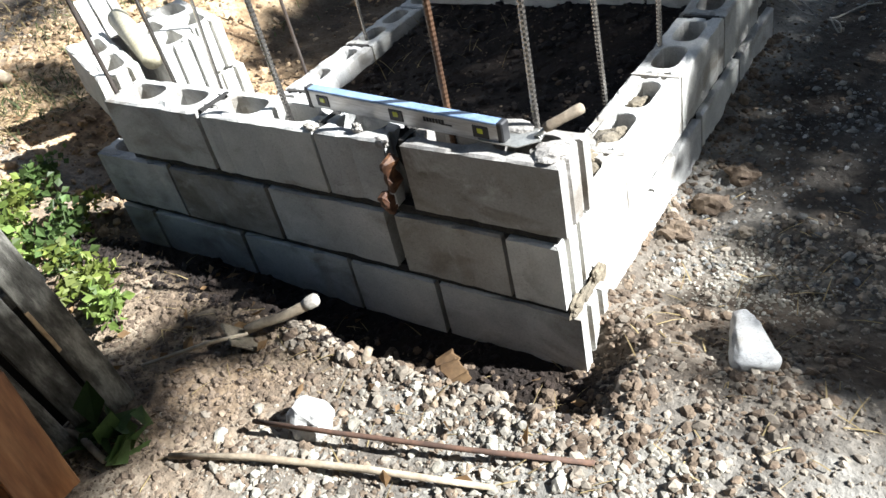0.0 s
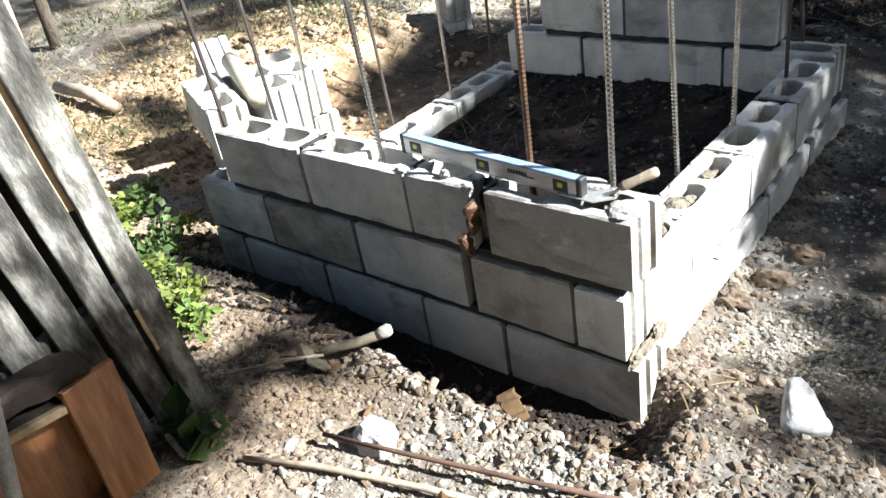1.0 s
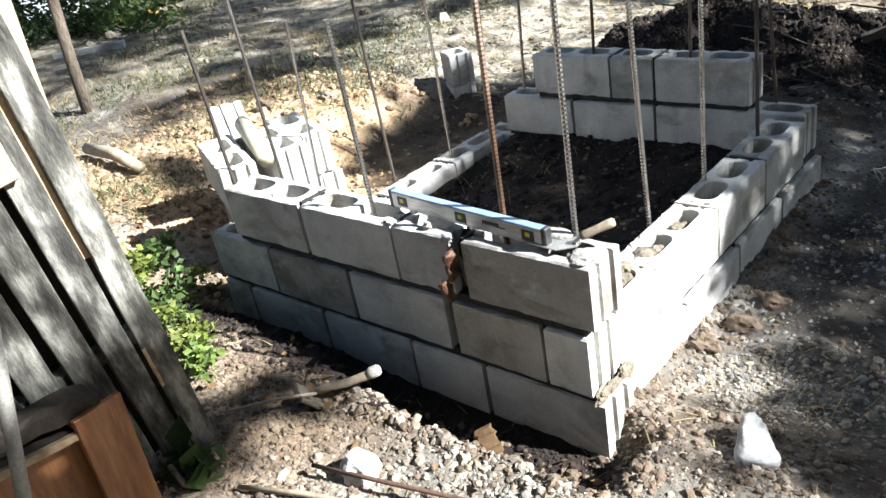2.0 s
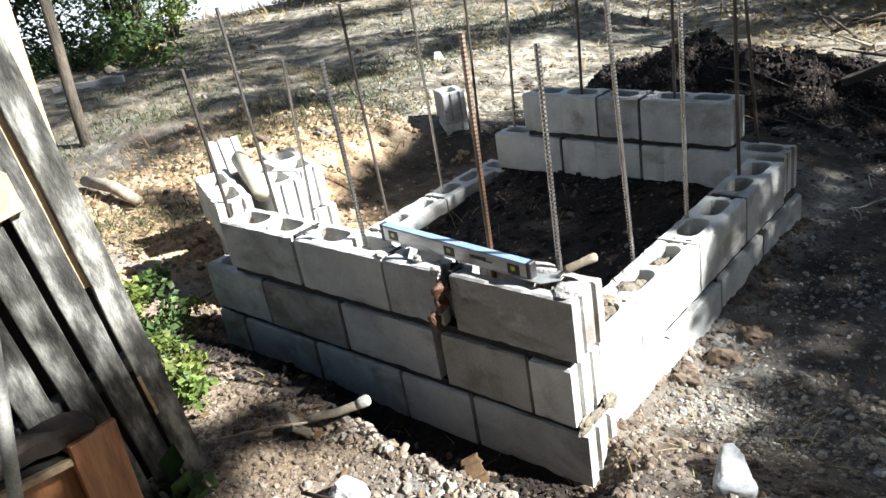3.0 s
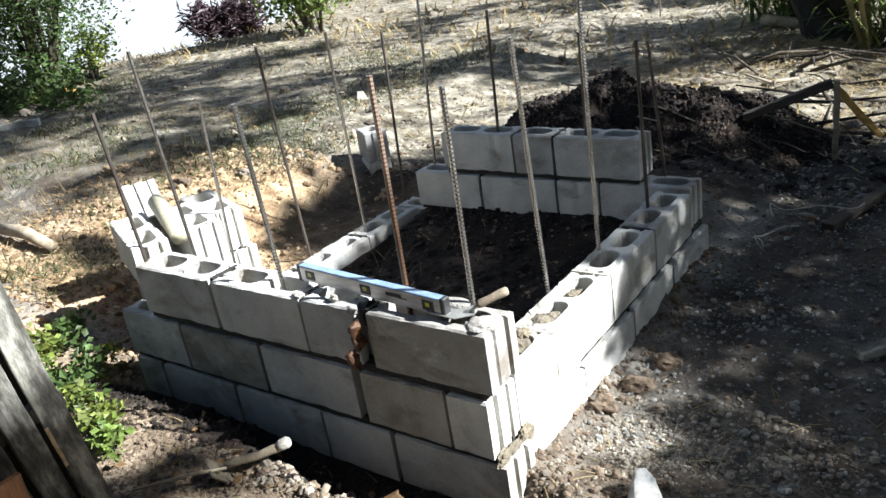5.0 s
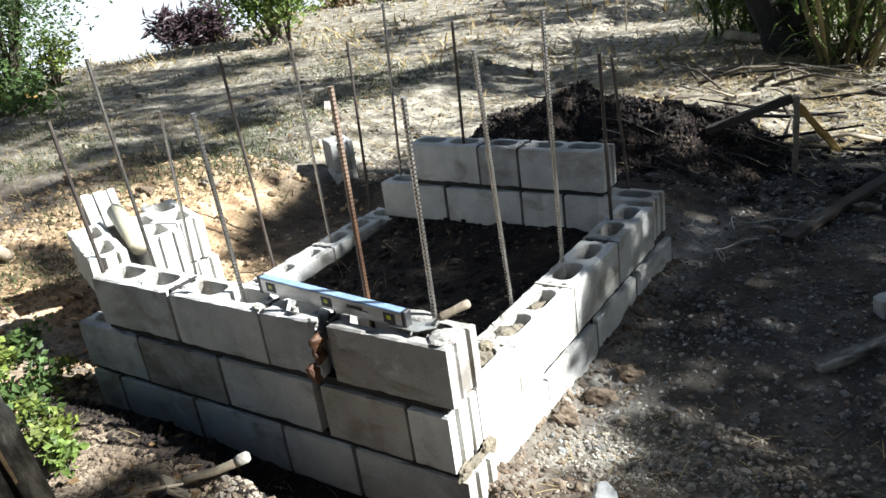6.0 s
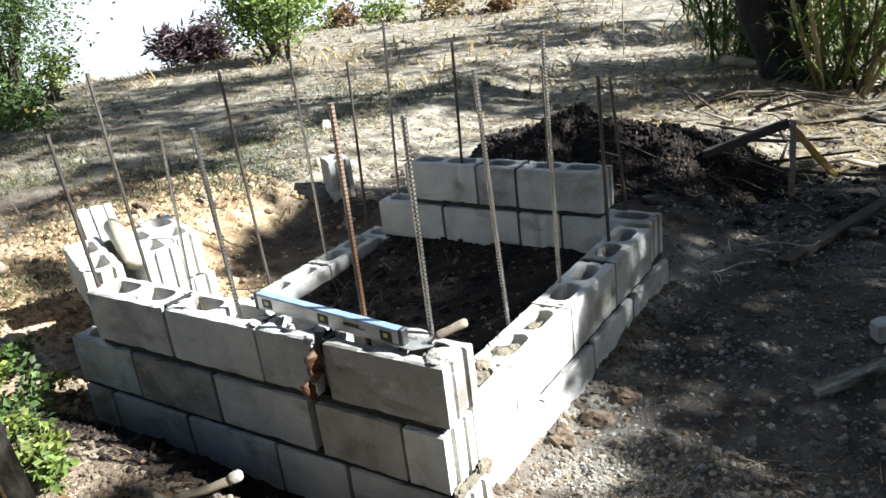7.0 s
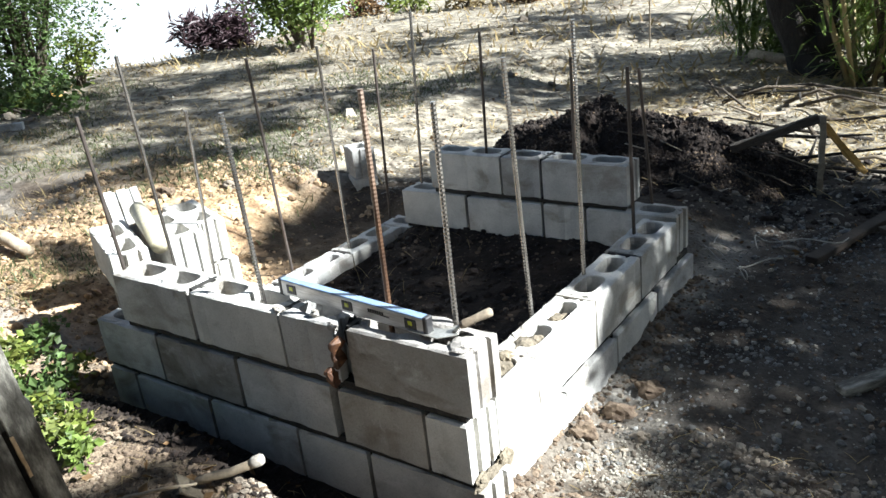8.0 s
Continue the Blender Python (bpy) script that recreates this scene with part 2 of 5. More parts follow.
def weathered_blocks(m, seed):
    """Pale lime bloom, dark damp smears and open pores on cast concrete."""
    nt = m.node_tree
    p = nt.nodes["Principled BSDF"]
    old = p.inputs["Base Color"].links[0].from_socket
    tc = nt.nodes.new("ShaderNodeTexCoord")
    rnd = nt.nodes.new("ShaderNodeObjectInfo")
    shift = nt.nodes.new("ShaderNodeVectorMath")
    shift.operation = "MULTIPLY_ADD"
    shift.inputs[1].default_value = (1, 1, 1.6)
    nt.links.new(tc.outputs["Object"], shift.inputs[0])
    mul = nt.nodes.new("ShaderNodeMath")
    mul.operation = "MULTIPLY"
    mul.inputs[1].default_value = 40.0 + seed
    nt.links.new(rnd.outputs["Random"], mul.inputs[0])
    nt.links.new(mul.outputs[0], shift.inputs[2])

    def noise_of(scale, detail, rough, warp=0.0):
        n = node(nt, "TexNoise", Scale=scale, Detail=detail, Roughness=rough, Distortion=warp)
        nt.links.new(shift.outputs[0], n.inputs["Vector"])
        return n.outputs["Fac"]
    smear = ramp(nt, noise_of(4.0, 5.0, 0.6, 0.8), [(0.34, (0.62, 0.58, 0.53)), (0.5, (1, 1, 1))])
    bloom = ramp(nt, noise_of(6.5, 8.0, 0.7, 0.4), [(0.56, (0, 0, 0)), (0.7, (0.45, 0.45, 0.45))])
    pores = noise_of(230.0, 2.0, 0.5)
    col = mixed(nt, "MULTIPLY", 1.0, old, smear)
    col = mixed(nt, "MIX", bloom, col, (0.66, 0.65, 0.63))
    col = mixed(nt, "MULTIPLY", 1.0, col, ramp(nt, pores, [(0.3, (0.7, 0.69, 0.68)), (0.4, (1, 1, 1))]))
    nt.links.new(col, p.inputs["Base Color"])
    first = p.inputs["Normal"].links[0].from_socket
    b = node(nt, "Bump", Strength=0.5, Distance=0.008)
    nt.links.new(noise_of(22.0, 6.0, 0.7), b.inputs["Height"])
    nt.links.new(first, b.inputs["Normal"])
    nt.links.new(b.outputs[0], p.inputs["Normal"])


weathered_blocks(CONCRETE, 0)
weathered_blocks(CONCRETE_OLD, 7)
DARKRUST = surface("old_rust", [(0.35, (0.05, 0.03, 0.022)), (0.65, (0.13, 0.07, 0.045))], 12, 90, 0.85, 0.4, 0.001)
GROUND = ground_material()

# ---- building helpers ----


def mesh_of(name, bm, material, smooth=False):
    bmesh.ops.recalc_face_normals(bm, faces=bm.faces)
    me = bpy.data.meshes.new(name)
    bm.to_mesh(me)
    bm.free()
    me.materials.append(material)
    if smooth:
        me.shade_smooth()
    return me


def raw_mesh(name, verts, faces, material, smooth=False):
    me = bpy.data.meshes.new(name)
    me.from_pydata(verts, [], faces)
    me.materials.append(material)
    if smooth:
        me.shade_smooth()
    return me


def empty(name, m, label, category, group="", kind=""):
    ob = new(name)
    ob.empty_display_size = 0.05
    ob.matrix_basis = m
    return tagged(ob, label, category, group, kind)


def part(name, bm, material, parent, label="", smooth=False, m=None):
    ob = new(name, bm if isinstance(bm, bpy.types.Mesh) else mesh_of(name, bm, material, smooth))
    ob.parent = parent
    if m is not None:
        ob.matrix_basis = m
    return tagged(ob, label)


def thing(name, bm, material, m, label, category, group="", kind="", smooth=False):
    ob = new(name, bm if isinstance(bm, bpy.types.Mesh) else mesh_of(name, bm, material, smooth))
    ob.matrix_basis = m
    return tagged(ob, label, category, group, kind)


def slab(bm, size, m=None, bevel=0.003, wobble=0.0, cuts=0):
    """A bevelled board; wobble roughens it."""
    t = bmesh.new()
    bmesh.ops.create_cube(t, size=1.0)
    bmesh.ops.scale(t, vec=size, verts=t.verts)
    if cuts:
        axis = max(range(3), key=lambda i: size[i])
        long = [e for e in t.edges if abs((e.verts[0].co - e.verts[1].co)[axis]) > size[axis] * 0.5]
        bmesh.ops.subdivide_edges(t, edges=long, cuts=cuts, use_grid_fill=True)
    if wobble:
        for v in t.verts:
            v.co += Vector((random.uniform(-1, 1), random.uniform(-1, 1), random.uniform(-1, 1))) * wobble
    if bevel:
        sharp = [e for e in t.edges if len(e.link_faces) == 2 and e.calc_face_angle(0) > 0.6]
        bmesh.ops.bevel(t, geom=sharp, offset=bevel, segments=1, affect="EDGES")
    if m is not None:
        bmesh.ops.transform(t, matrix=m, verts=t.verts)
    me = bpy.data.meshes.new("slab")
    t.to_mesh(me)
    t.free()
    bm.from_mesh(me)
    bpy.data.meshes.remove(me)


def tube(bm, points, radii, sides=8, caps=True):
    """A round tapered tube along points."""
    rings = []
    pts = [Vector(p) for p in points]
    if isinstance(radii, (int, float)):
        radii = [radii] * len(pts)
    for i, p in enumerate(pts):
        d = (pts[min(i + 1, len(pts) - 1)] - pts[max(i - 1, 0)]).normalized()
        a = d.orthogonal().normalized() if i == 0 else (a - d * a.dot(d)).normalized()
        b = d.cross(a)
        rings.append([bm.verts.new(p + (a * math.cos(t) + b * math.sin(t)) * radii[i]) for t in [2 * math.pi * k / sides for k in range(sides)]])
    for r, s in zip(rings, rings[1:]):
        for k in range(sides):
            bm.faces.new((r[k], r[(k + 1) % sides], s[(k + 1) % sides], s[k]))
    if caps:
        bm.faces.new(rings[0][::-1])
        bm.faces.new(rings[-1])


def lump(bm, size, m, seed=0, rough=0.25, level=2):
    made = bmesh.ops.create_icosphere(bm, subdivisions=level, radius=1.0)["verts"]
    for v in made:
        n = noise.noise(v.co * 1.3 + Vector((seed * 3.7, seed, 0))) + 0.5 * noise.noise(v.co * 3.1 + Vector((seed, 0, seed * 2.1)))
        v.co = Vector(v.co[i] * size[i] * (1 + rough * n) for i in range(3))
    bmesh.ops.transform(bm, matrix=m, verts=made)


def smoothstep(a, b, x):
    t = min(1.0, max(0.0, (x - a) / (b - a)))
    return t * t * (3 - 2 * t)


# ---- ground ----


def ground_height(x, y, fine=True):
    z = 0.14
    # the earth falls along the side wall and rises beyond it
    z -= 0.10 * smoothstep(-0.2, 0.15, x) * smoothstep(-0.15, 0.35, y)
    # trench along the front face, with a ragged lip
    lip = -0.165 + 0.035 * noise.noise((x * 5, 0, 2)) + 0.02 * noise.noise((x * 14, 1, 2)) + 0.05 * smoothstep(-0.55, -0.9, x) - 0.045 * smoothstep(-0.7, -0.3, x)
    trench = smoothstep(lip - 0.05, lip + 0.035, y) * (1 - smoothstep(0.02, 0.12, y)) * smoothstep(-2.2, -1.8, x) * (1 - smoothstep(0.08, 0.24, x))
    z += 0.02 * math.exp(-((y - lip + 0.05) / 0.04) ** 2) * smoothstep(-2.0, -1.6, x) * (1 - smoothstep(0.05, 0.2, x))
    z -= 0.12 * trench
    inside = smoothstep(-1.42, -1.36, x) * (1 - smoothstep(-0.14, -0.08, x)) * smoothstep(0.08, 0.16, y) * (1 - smoothstep(1.7, 1.78, y))
    z = z * (1 - inside) + inside * (0.12 + 0.09 * smoothstep(1.1, 1.7, y) - 0.02 * math.sin(3 * x))
    # excavated strip outside the far side wall, with a bank beyond it
    pit = smoothstep(-2.7, -2.15, x) * (1 - smoothstep(-1.5, -1.4, x)) * smoothstep(0.0, 0.25, y) * (1 - smoothstep(1.9, 2.3, y))
    z -= (0.12 + 0.06 * (1 - smoothstep(0.7, 1.1, y))) * pit
    z += 0.1 * smoothstep(-2.3, -2.9, x) * smoothstep(0.9, 1.6, y)
    # gentle rise, then the brow of the hill
    far = math.hypot(x - 1.06, y + 1.4)
    turn = math.degrees(math.atan2(y + 1.4, x - 1.06))
    reach = 13.4 + 5.2 * (1 - smoothstep(127, 142, turn)) + 8 * (1 - smoothstep(112, 130, turn)) if turn > 0 else 40
    brow = far - reach
    if brow > 0:
        z -= 0.3 * brow if brow < 90 else 27 + 0.01 * (brow - 90)
    if fine:
        k = 1.0 - 0.6 * inside
        z += 0.035 * k * noise.noise((x * 1.1, y * 1.1, 0)) + 0.018 * noise.noise((x * 4.3, y * 4.3, 3))
        z += 0.010 * noise.noise((x * 13, y * 13, 7)) + 0.006 * noise.noise((x * 31, y * 31, 9))
    return z


def axis_steps(lo, hi, step, reach):
    n = int((hi - lo) / step)
    mid = [lo + (hi - lo) * i / n for i in range(n + 1)]
    up, d, v = [], step, hi
    while v < reach:
        d *= 1.16
        v += d
        up.append(v)
    down, d, v = [], step, lo
    while v > -reach:
        d *= 1.16
        v -= d
        down.append(v)
    return down[::-1] + mid + up


def build_ground():
    xs = axis_steps(-3.4, 1.6, 0.024, 900)
    ys = axis_steps(-1.3, 3.2, 0.024, 900)
    verts = [(x, y, ground_height(x, y)) for y in ys for x in xs]
    w = len(xs)
    faces = [(j * w + i, j * w + i + 1, (j + 1) * w + i + 1, (j + 1) * w + i) for j in range(len(ys) - 1) for i in range(w - 1)]
    me = raw_mesh("ground", verts, faces, GROUND, True)
    col = me.color_attributes.new("soil", "FLOAT_COLOR", "POINT")
    data = np.zeros((len(verts), 4), dtype=np.float32)
    for i, (x, y, z) in enumerate(verts):
        n = 0.35 * noise.noise((x * 2.1, y * 2.1, 5))
        red = smoothstep(-1.5, -1.7, x + n * 0.3) * smoothstep(0.1, 0.5, y + n) * (1 - smoothstep(1.7, 2.4, y + n)) * smoothstep(-4.2, -3.2, x)
        red = max(red, 0.35 * smoothstep(-0.25, -0.7, x + 0.5 * n) * (1 - smoothstep(-0.1, 0.3, y)))
        straw = smoothstep(2.2, 3.4, y + n - 0.25 * (x + 1)) * 0.85
        inside = (-1.42 < x < -0.1 and 0.08 < y < 1.78)
        dark = 1.0 if inside else 0.8 * smoothstep(2.0, 2.5, y + n) * (1 - smoothstep(3.2, 4.2, y + n)) * smoothstep(-2.2, -1.2, x)
        # path beside the wall: dark soil, darkened further to paint the tree shade
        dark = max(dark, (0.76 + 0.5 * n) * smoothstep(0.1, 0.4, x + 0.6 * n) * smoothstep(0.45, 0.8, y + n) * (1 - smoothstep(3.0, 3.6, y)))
        # trench: dark mulch, with the trench's shadow painted in as well
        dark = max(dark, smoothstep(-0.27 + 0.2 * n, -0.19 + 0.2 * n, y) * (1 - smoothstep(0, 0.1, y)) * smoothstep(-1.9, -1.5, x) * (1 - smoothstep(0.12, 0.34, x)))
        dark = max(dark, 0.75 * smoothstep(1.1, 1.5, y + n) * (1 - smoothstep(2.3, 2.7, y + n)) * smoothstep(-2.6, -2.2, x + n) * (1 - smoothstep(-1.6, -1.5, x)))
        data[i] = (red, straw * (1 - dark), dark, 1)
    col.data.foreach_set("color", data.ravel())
    return tagged(new("ground", me), "stony grey-brown earth with gravel and dry grass", "ground", "", "structure")


ground = build_ground()

# ---- concrete blocks ----
BL, BH, BW = 0.397, 0.184, 0.145


def ring_points(length, width, grooved=True, inset=0.0):
    """The outline of a block seen from above, with grooved ends."""
    l, w = length / 2 - inset, width / 2 - inset
    right = [(l, -w)]
    if grooved:
        for y in (-0.03, 0.03):
            g = y * width / 0.145
            right += [(l, g - 0.012), (l - 0.011, g - 0.009), (l - 0.011, g + 0.009), (l, g + 0.012)]
    right += [(l, w)]
    pts = right + [(-x, -y) for x, y in right]
    return pts


def block_mesh(length, cells=2, height=BH, width=BW, grooved=True, seed=0, material=None, wear=0.0075):
    rnd = random.Random(seed)
    bm = bmesh.new()
    levels = [(0.0, 0.004), (0.005, 0.0), (height * 0.5, -0.0006), (height - 0.006, 0.0), (height, 0.005)]
    loops = []
    base = ring_points(length, width, grooved)
    # split the long edges so that they can wear unevenly
    outline = []
    for a, b in zip(base, base[1:] + base[:1]):
        n = max(1, int(math.hypot(b[0] - a[0], b[1] - a[1]) / 0.03))
        outline += [(a[0] + (b[0] - a[0]) * k / n, a[1] + (b[1] - a[1]) * k / n) for k in range(n)]
    chip = [rnd.random() ** 5 * wear * 3 + rnd.random() * wear * 0.3 for _ in outline]
    for z, inset in levels:
        ring = []
        for (x, y), c in zip(outline, chip):
            s = inset + (c if z in (0.0, height) else c * 0.25)
            fx, fy = max(0.0, 1 - s / (length / 2)), max(0.0, 1 - s / (width / 2))
            ring.append(bm.verts.new((x * fx, y * fy, z - (c * 0.35 if z == height else 0))))
        loops.append(ring)
    for r, s in zip(loops, loops[1:]):
        for k in range(len(r)):
            bm.faces.new((r[k], r[(k + 1) % len(r)], s[(k + 1) % len(s)], s[k]))
    wall = 0.033
    cw = (length - wall * (cells + 1)) / cells
    holes = []
    for c in range(cells):
        cx = -length / 2 + wall + cw / 2 + c * (cw + wall)
        hw, hh = cw / 2, width / 2 - wall
        rim = []
        for q, (sx, sy) in enumerate(((1, -1), (1, 1), (-1, 1), (-1, -1))):
            r = min(0.034, hh * 0.9, hw * 0.9)
            for k in range(4):
                t = (q - 1) * math.pi / 2 + k * math.pi / 6
                rim.append((cx + sx * (hw - r) + r * math.cos(t), sy * (hh - r) + r * math.sin(t)))
        hl = [[bm.verts.new((x + (x - cx) * e, y * (1 + e), z)) for x, y in rim] for z, e in ((0.0, 0.1), (height - 0.004, 0.0), (height, 0.03))]
        for r, s in zip(hl, hl[1:]):
            for k in range(len(rim)):
                bm.faces.new((r[k], s[k], s[(k + 1) % len(s)], r[(k + 1) % len(r)]))
        holes.append(hl)
    for top in (0, -1):
        bm.edges.ensure_lookup_table()
        edges = []
        for ring in [loops[top]] + [h[top] for h in holes]:
            edges += [bm.edges.get((ring[k], ring[(k + 1) % len(ring)])) for k in range(len(ring))]
        bmesh.ops.triangle_fill(bm, use_beauty=True, use_dissolve=False, edges=edges)
    return mesh_of("concrete_block", bm, material or CONCRETE)


MESHES = {}


def block(parent, length, m, cells=2, seed=0, material=None, grooved=True, height=BH, width=BW, label=""):
    key = (round(length, 3), cells, seed % 4, id(material), grooved, height, width)
    if key not in MESHES:
        MESHES[key] = block_mesh(length, cells, height, width, grooved, seed % 4 + 3, material)
    return part("concrete_block", MESHES[key], None, parent, label, m=m)


def mortar_bar(parent, size, m, pale=False, name="mortar_joint"):
    bm = bmesh.new()
    slab(bm, size, None, 0.0, 0.0018, max(2, int(max(size) / 0.05)))
    return part(name, bm, MORTAR_PALE if pale else MORTAR, parent, m=m)


def course(wall, z, spans, along, face, seed, specials=(), flush=()):
    """Blocks of one course: spans of (from, to, cells) along x or y; face: the middle line of the wall."""
    for i, (a, b, cells) in enumerate(spans):
        jig = random.Random(seed * 31 + i)
        dz, dr = jig.uniform(-0.002, 0.002), jig.uniform(-0.35, 0.35)
        off = face + jig.uniform(-0.0025, 0.0025)
        c = (a + b) / 2
        m = pose(c, off, z + dz, 0, 0, dr) if along == "x" else pose(off, c, z + dz, 0, 0, 90 + dr)
        block(wall, b - a - 0.012, m, cells, seed + i, CONCRETE_OLD if (i in specials) else CONCRETE)
        for e in (a, b):
            if e != spans[0][0] and e == a:
                jm = pose(e, off, z + BH / 2) if along == "x" else pose(off, e, z + BH / 2)
                sz = (0.014, BW - 0.036, BH - 0.002) if along == "x" else (BW - 0.036, 0.014, BH - 0.002)
                if i in flush:
                    sz = tuple(v + (0.03 if 0.05 < v < 0.15 else 0.0) for v in sz)
                mortar_bar(wall, sz, jm, i in flush)


def bed(wall, a, b, along, face, z, pale=False):
    """The mortar bed between two courses: two strips, as the face shells carry it."""
    for s in (-1, 1):
        o = face + s * (BW / 2 - 0.026)
        m = pose((a + b) / 2, o, z) if along == "x" else pose(o, (a + b) / 2, z)
        mortar_bar(wall, (b - a - 0.02, 0.03, 0.024) if along == "x" else (0.05 if pale else 0.03, b - a - 0.02, 0.024), m, pale)


FY, RX, BY, LX = 0.0725, -0.043, 1.683, -1.4925     # middle lines of the four walls
wall_front = empty("wall_front", pose(0, 0, 0), "unfinished grey concrete block wall, three courses, dark mortar joints", "wall", kind="structure")
course(wall_front, 0.0, [(-1.60, -1.44, 1), (-1.44, -1.028, 2), (-1.028, -0.618, 2), (-0.618, -0.33, 1), (-0.33, 0.075, 2)], "x", FY, 11)
course(wall_front, 0.2, [(-1.603, -1.25, 2), (-1.25, -0.843, 2), (-0.843, -0.434, 2), (-0.412, -0.1, 2), (-0.1, 0.043, 1)], "x", FY, 21, (1, 3))
course(wall_front, 0.407, [(-1.413, -1.008, 2), (-1.008, -0.595, 2), (-0.595, -0.375, 1), (-0.338, 0.066, 2)], "x", FY, 31, (3,))
bed(wall_front, -1.60, 0.04, "x", FY, 0.196)
bed(wall_front, -1.41, 0.04, "x", FY, 0.4)
wall_right = empty("wall_right", pose(0, 0, 0), "sunlit grey concrete block wall, two courses with open cells", "wall", kind="structure")
course(wall_right, 0.0, [(0.15, 0.534, 2), (0.534, 0.933, 2), (0.933, 1.328, 2), (1.328, 1.745, 2)], "y", RX + 0.012, 41)
course(wall_right, 0.2, [(0.15, 0.39, 1), (0.39, 0.795, 2), (0.795, 1.19, 2), (1.19, 1.575, 2)], "y", RX, 51, (), (1, 2))
# pale mortar paints sun glare into the lit stretch; the rest stays dark
bed(wall_right, 0.12, 0.545, "y", RX, 0.196, True)
bed(wall_right, 0.525, 1.58, "y", RX, 0.196)
bed(wall_right, 1.58, 1.74, "y", RX, 0.196)
wall_back = empty("wall_back", pose(0, 0, 0), "shaded grey concrete block wall, upper course set back from its ends", "wall", kind="structure")
course(wall_back, 0.0, [(-1.565, -1.2, 2), (-1.2, -0.79, 2), (-0.79, -0.38, 2), (-0.38, -0.12, 1)], "x", BY, 61)
course(wall_back, 0.2, [(-1.4, -1.01, 2), (-1.01, -0.6, 2), (-0.6, -0.39, 1), (-0.39, 0.02, 2)], "x", BY, 71)
course(wall_back, 0.405, [(-1.207, -0.803, 2), (-0.803, -0.596, 1), (-0.596, -0.188, 2)], "x", BY, 81)
bed(wall_back, -1.4, 0.0, "x", BY, 0.196)
bed(wall_back, -1.2, -0.2, "x", BY, 0.399)
wall_left = empty("wall_left", pose(0, 0, 0), "low grey concrete block wall of one course, open cells", "wall", kind="structure")
course(wall_left, 0.005, [(0.15, 0.4, 1), (0.4, 0.805, 2), (0.805, 1.21, 2), (1.21, 1.605, 2)], "y", LX, 91)

for x, y, z, sx, sy, sz, sd in ((-0.05, 0.22, 0.372, 0.042, 0.05, 0.026, 3), (-0.045, 0.30, 0.37, 0.04, 0.045, 0.024, 5), (-0.06, 0.36, 0.372, 0.03, 0.03, 0.022, 9), (-0.03, 0.17, 0.38, 0.035, 0.03, 0.022, 8), (-0.055, 0.46, 0.366, 0.036, 0.05, 0.02, 6), (-0.03, 0.5, 0.36, 0.03, 0.03, 0.024, 7), (-0.05, 0.68, 0.345, 0.034, 0.05, 0.02, 12)):
    bm = bmesh.new()
    lump(bm, (sx, sy, sz), pose(0, 0, 0), sd, 0.5, 3)
    part("mortar_lump", bm, MORTAR_TAN, wall_right, "crumbly tan mortar in a cell", m=pose(x, y, z))
for x, y, z, sx, sy, sz, sd in ((-0.61, 0.02, 0.588, 0.022, 0.016, 0.012, 5), (-0.39, 0.012, 0.583, 0.018, 0.012, 0.014, 7), (0.02, 0.05, 0.592, 0.04, 0.04, 0.012, 6), (-0.47, 0.03, 0.6, 0.014, 0.012, 0.012, 12), (-0.36, 0.08, 0.50, 0.02, 0.05, 0.09, 11)):
    bm = bmesh.new()
    lump(bm, (sx, sy, sz), pose(0, 0, 0), sd, 0.5, 3)
    part("mortar_lump", bm, MORTAR if sd == 11 else MORTAR_PALE, wall_front, "rough mortar squeezed from a joint", m=pose(x, y, z))

for y, z, sy, sz, sd in ((0.09, 0.165, 0.055, 0.045, 2), (0.035, 0.195, 0.035, 0.022, 4), (0.15, 0.19, 0.04, 0.03, 13)):
    bm = bmesh.new()
    lump(bm, (0.012, sy, sz), pose(0, 0, 0), sd, 0.45, 4)
    part("mortar_lump", bm, MORTAR_TAN, wall_front, "tan rough mortar patch at the corner", m=pose(0.044, y, z))

# ---- reinforcing bars ----


def bar(base, top, material, label, r=0.0063, ribs=True):
    b, t = Vector(base), Vector(top)
    d = t - b
    length = d.length
    bm = bmesh.new()
    n = int(length / 0.0056)
    pts = [(0, 0, length * k / n) for k in range(n + 1)]
    tube(bm, pts, [r * ((1.09 if ribs else 1.01) if k % 2 else (0.95 if ribs else 0.98)) for k in range(n + 1)], 8)
    m = Matrix.Translation(b) @ d.to_track_quat("Z", "Y").to_matrix().to_4x4()
    return thing("reinforcing_bar", bm, material, m, label, "rebar", "upright bars in the block cells")


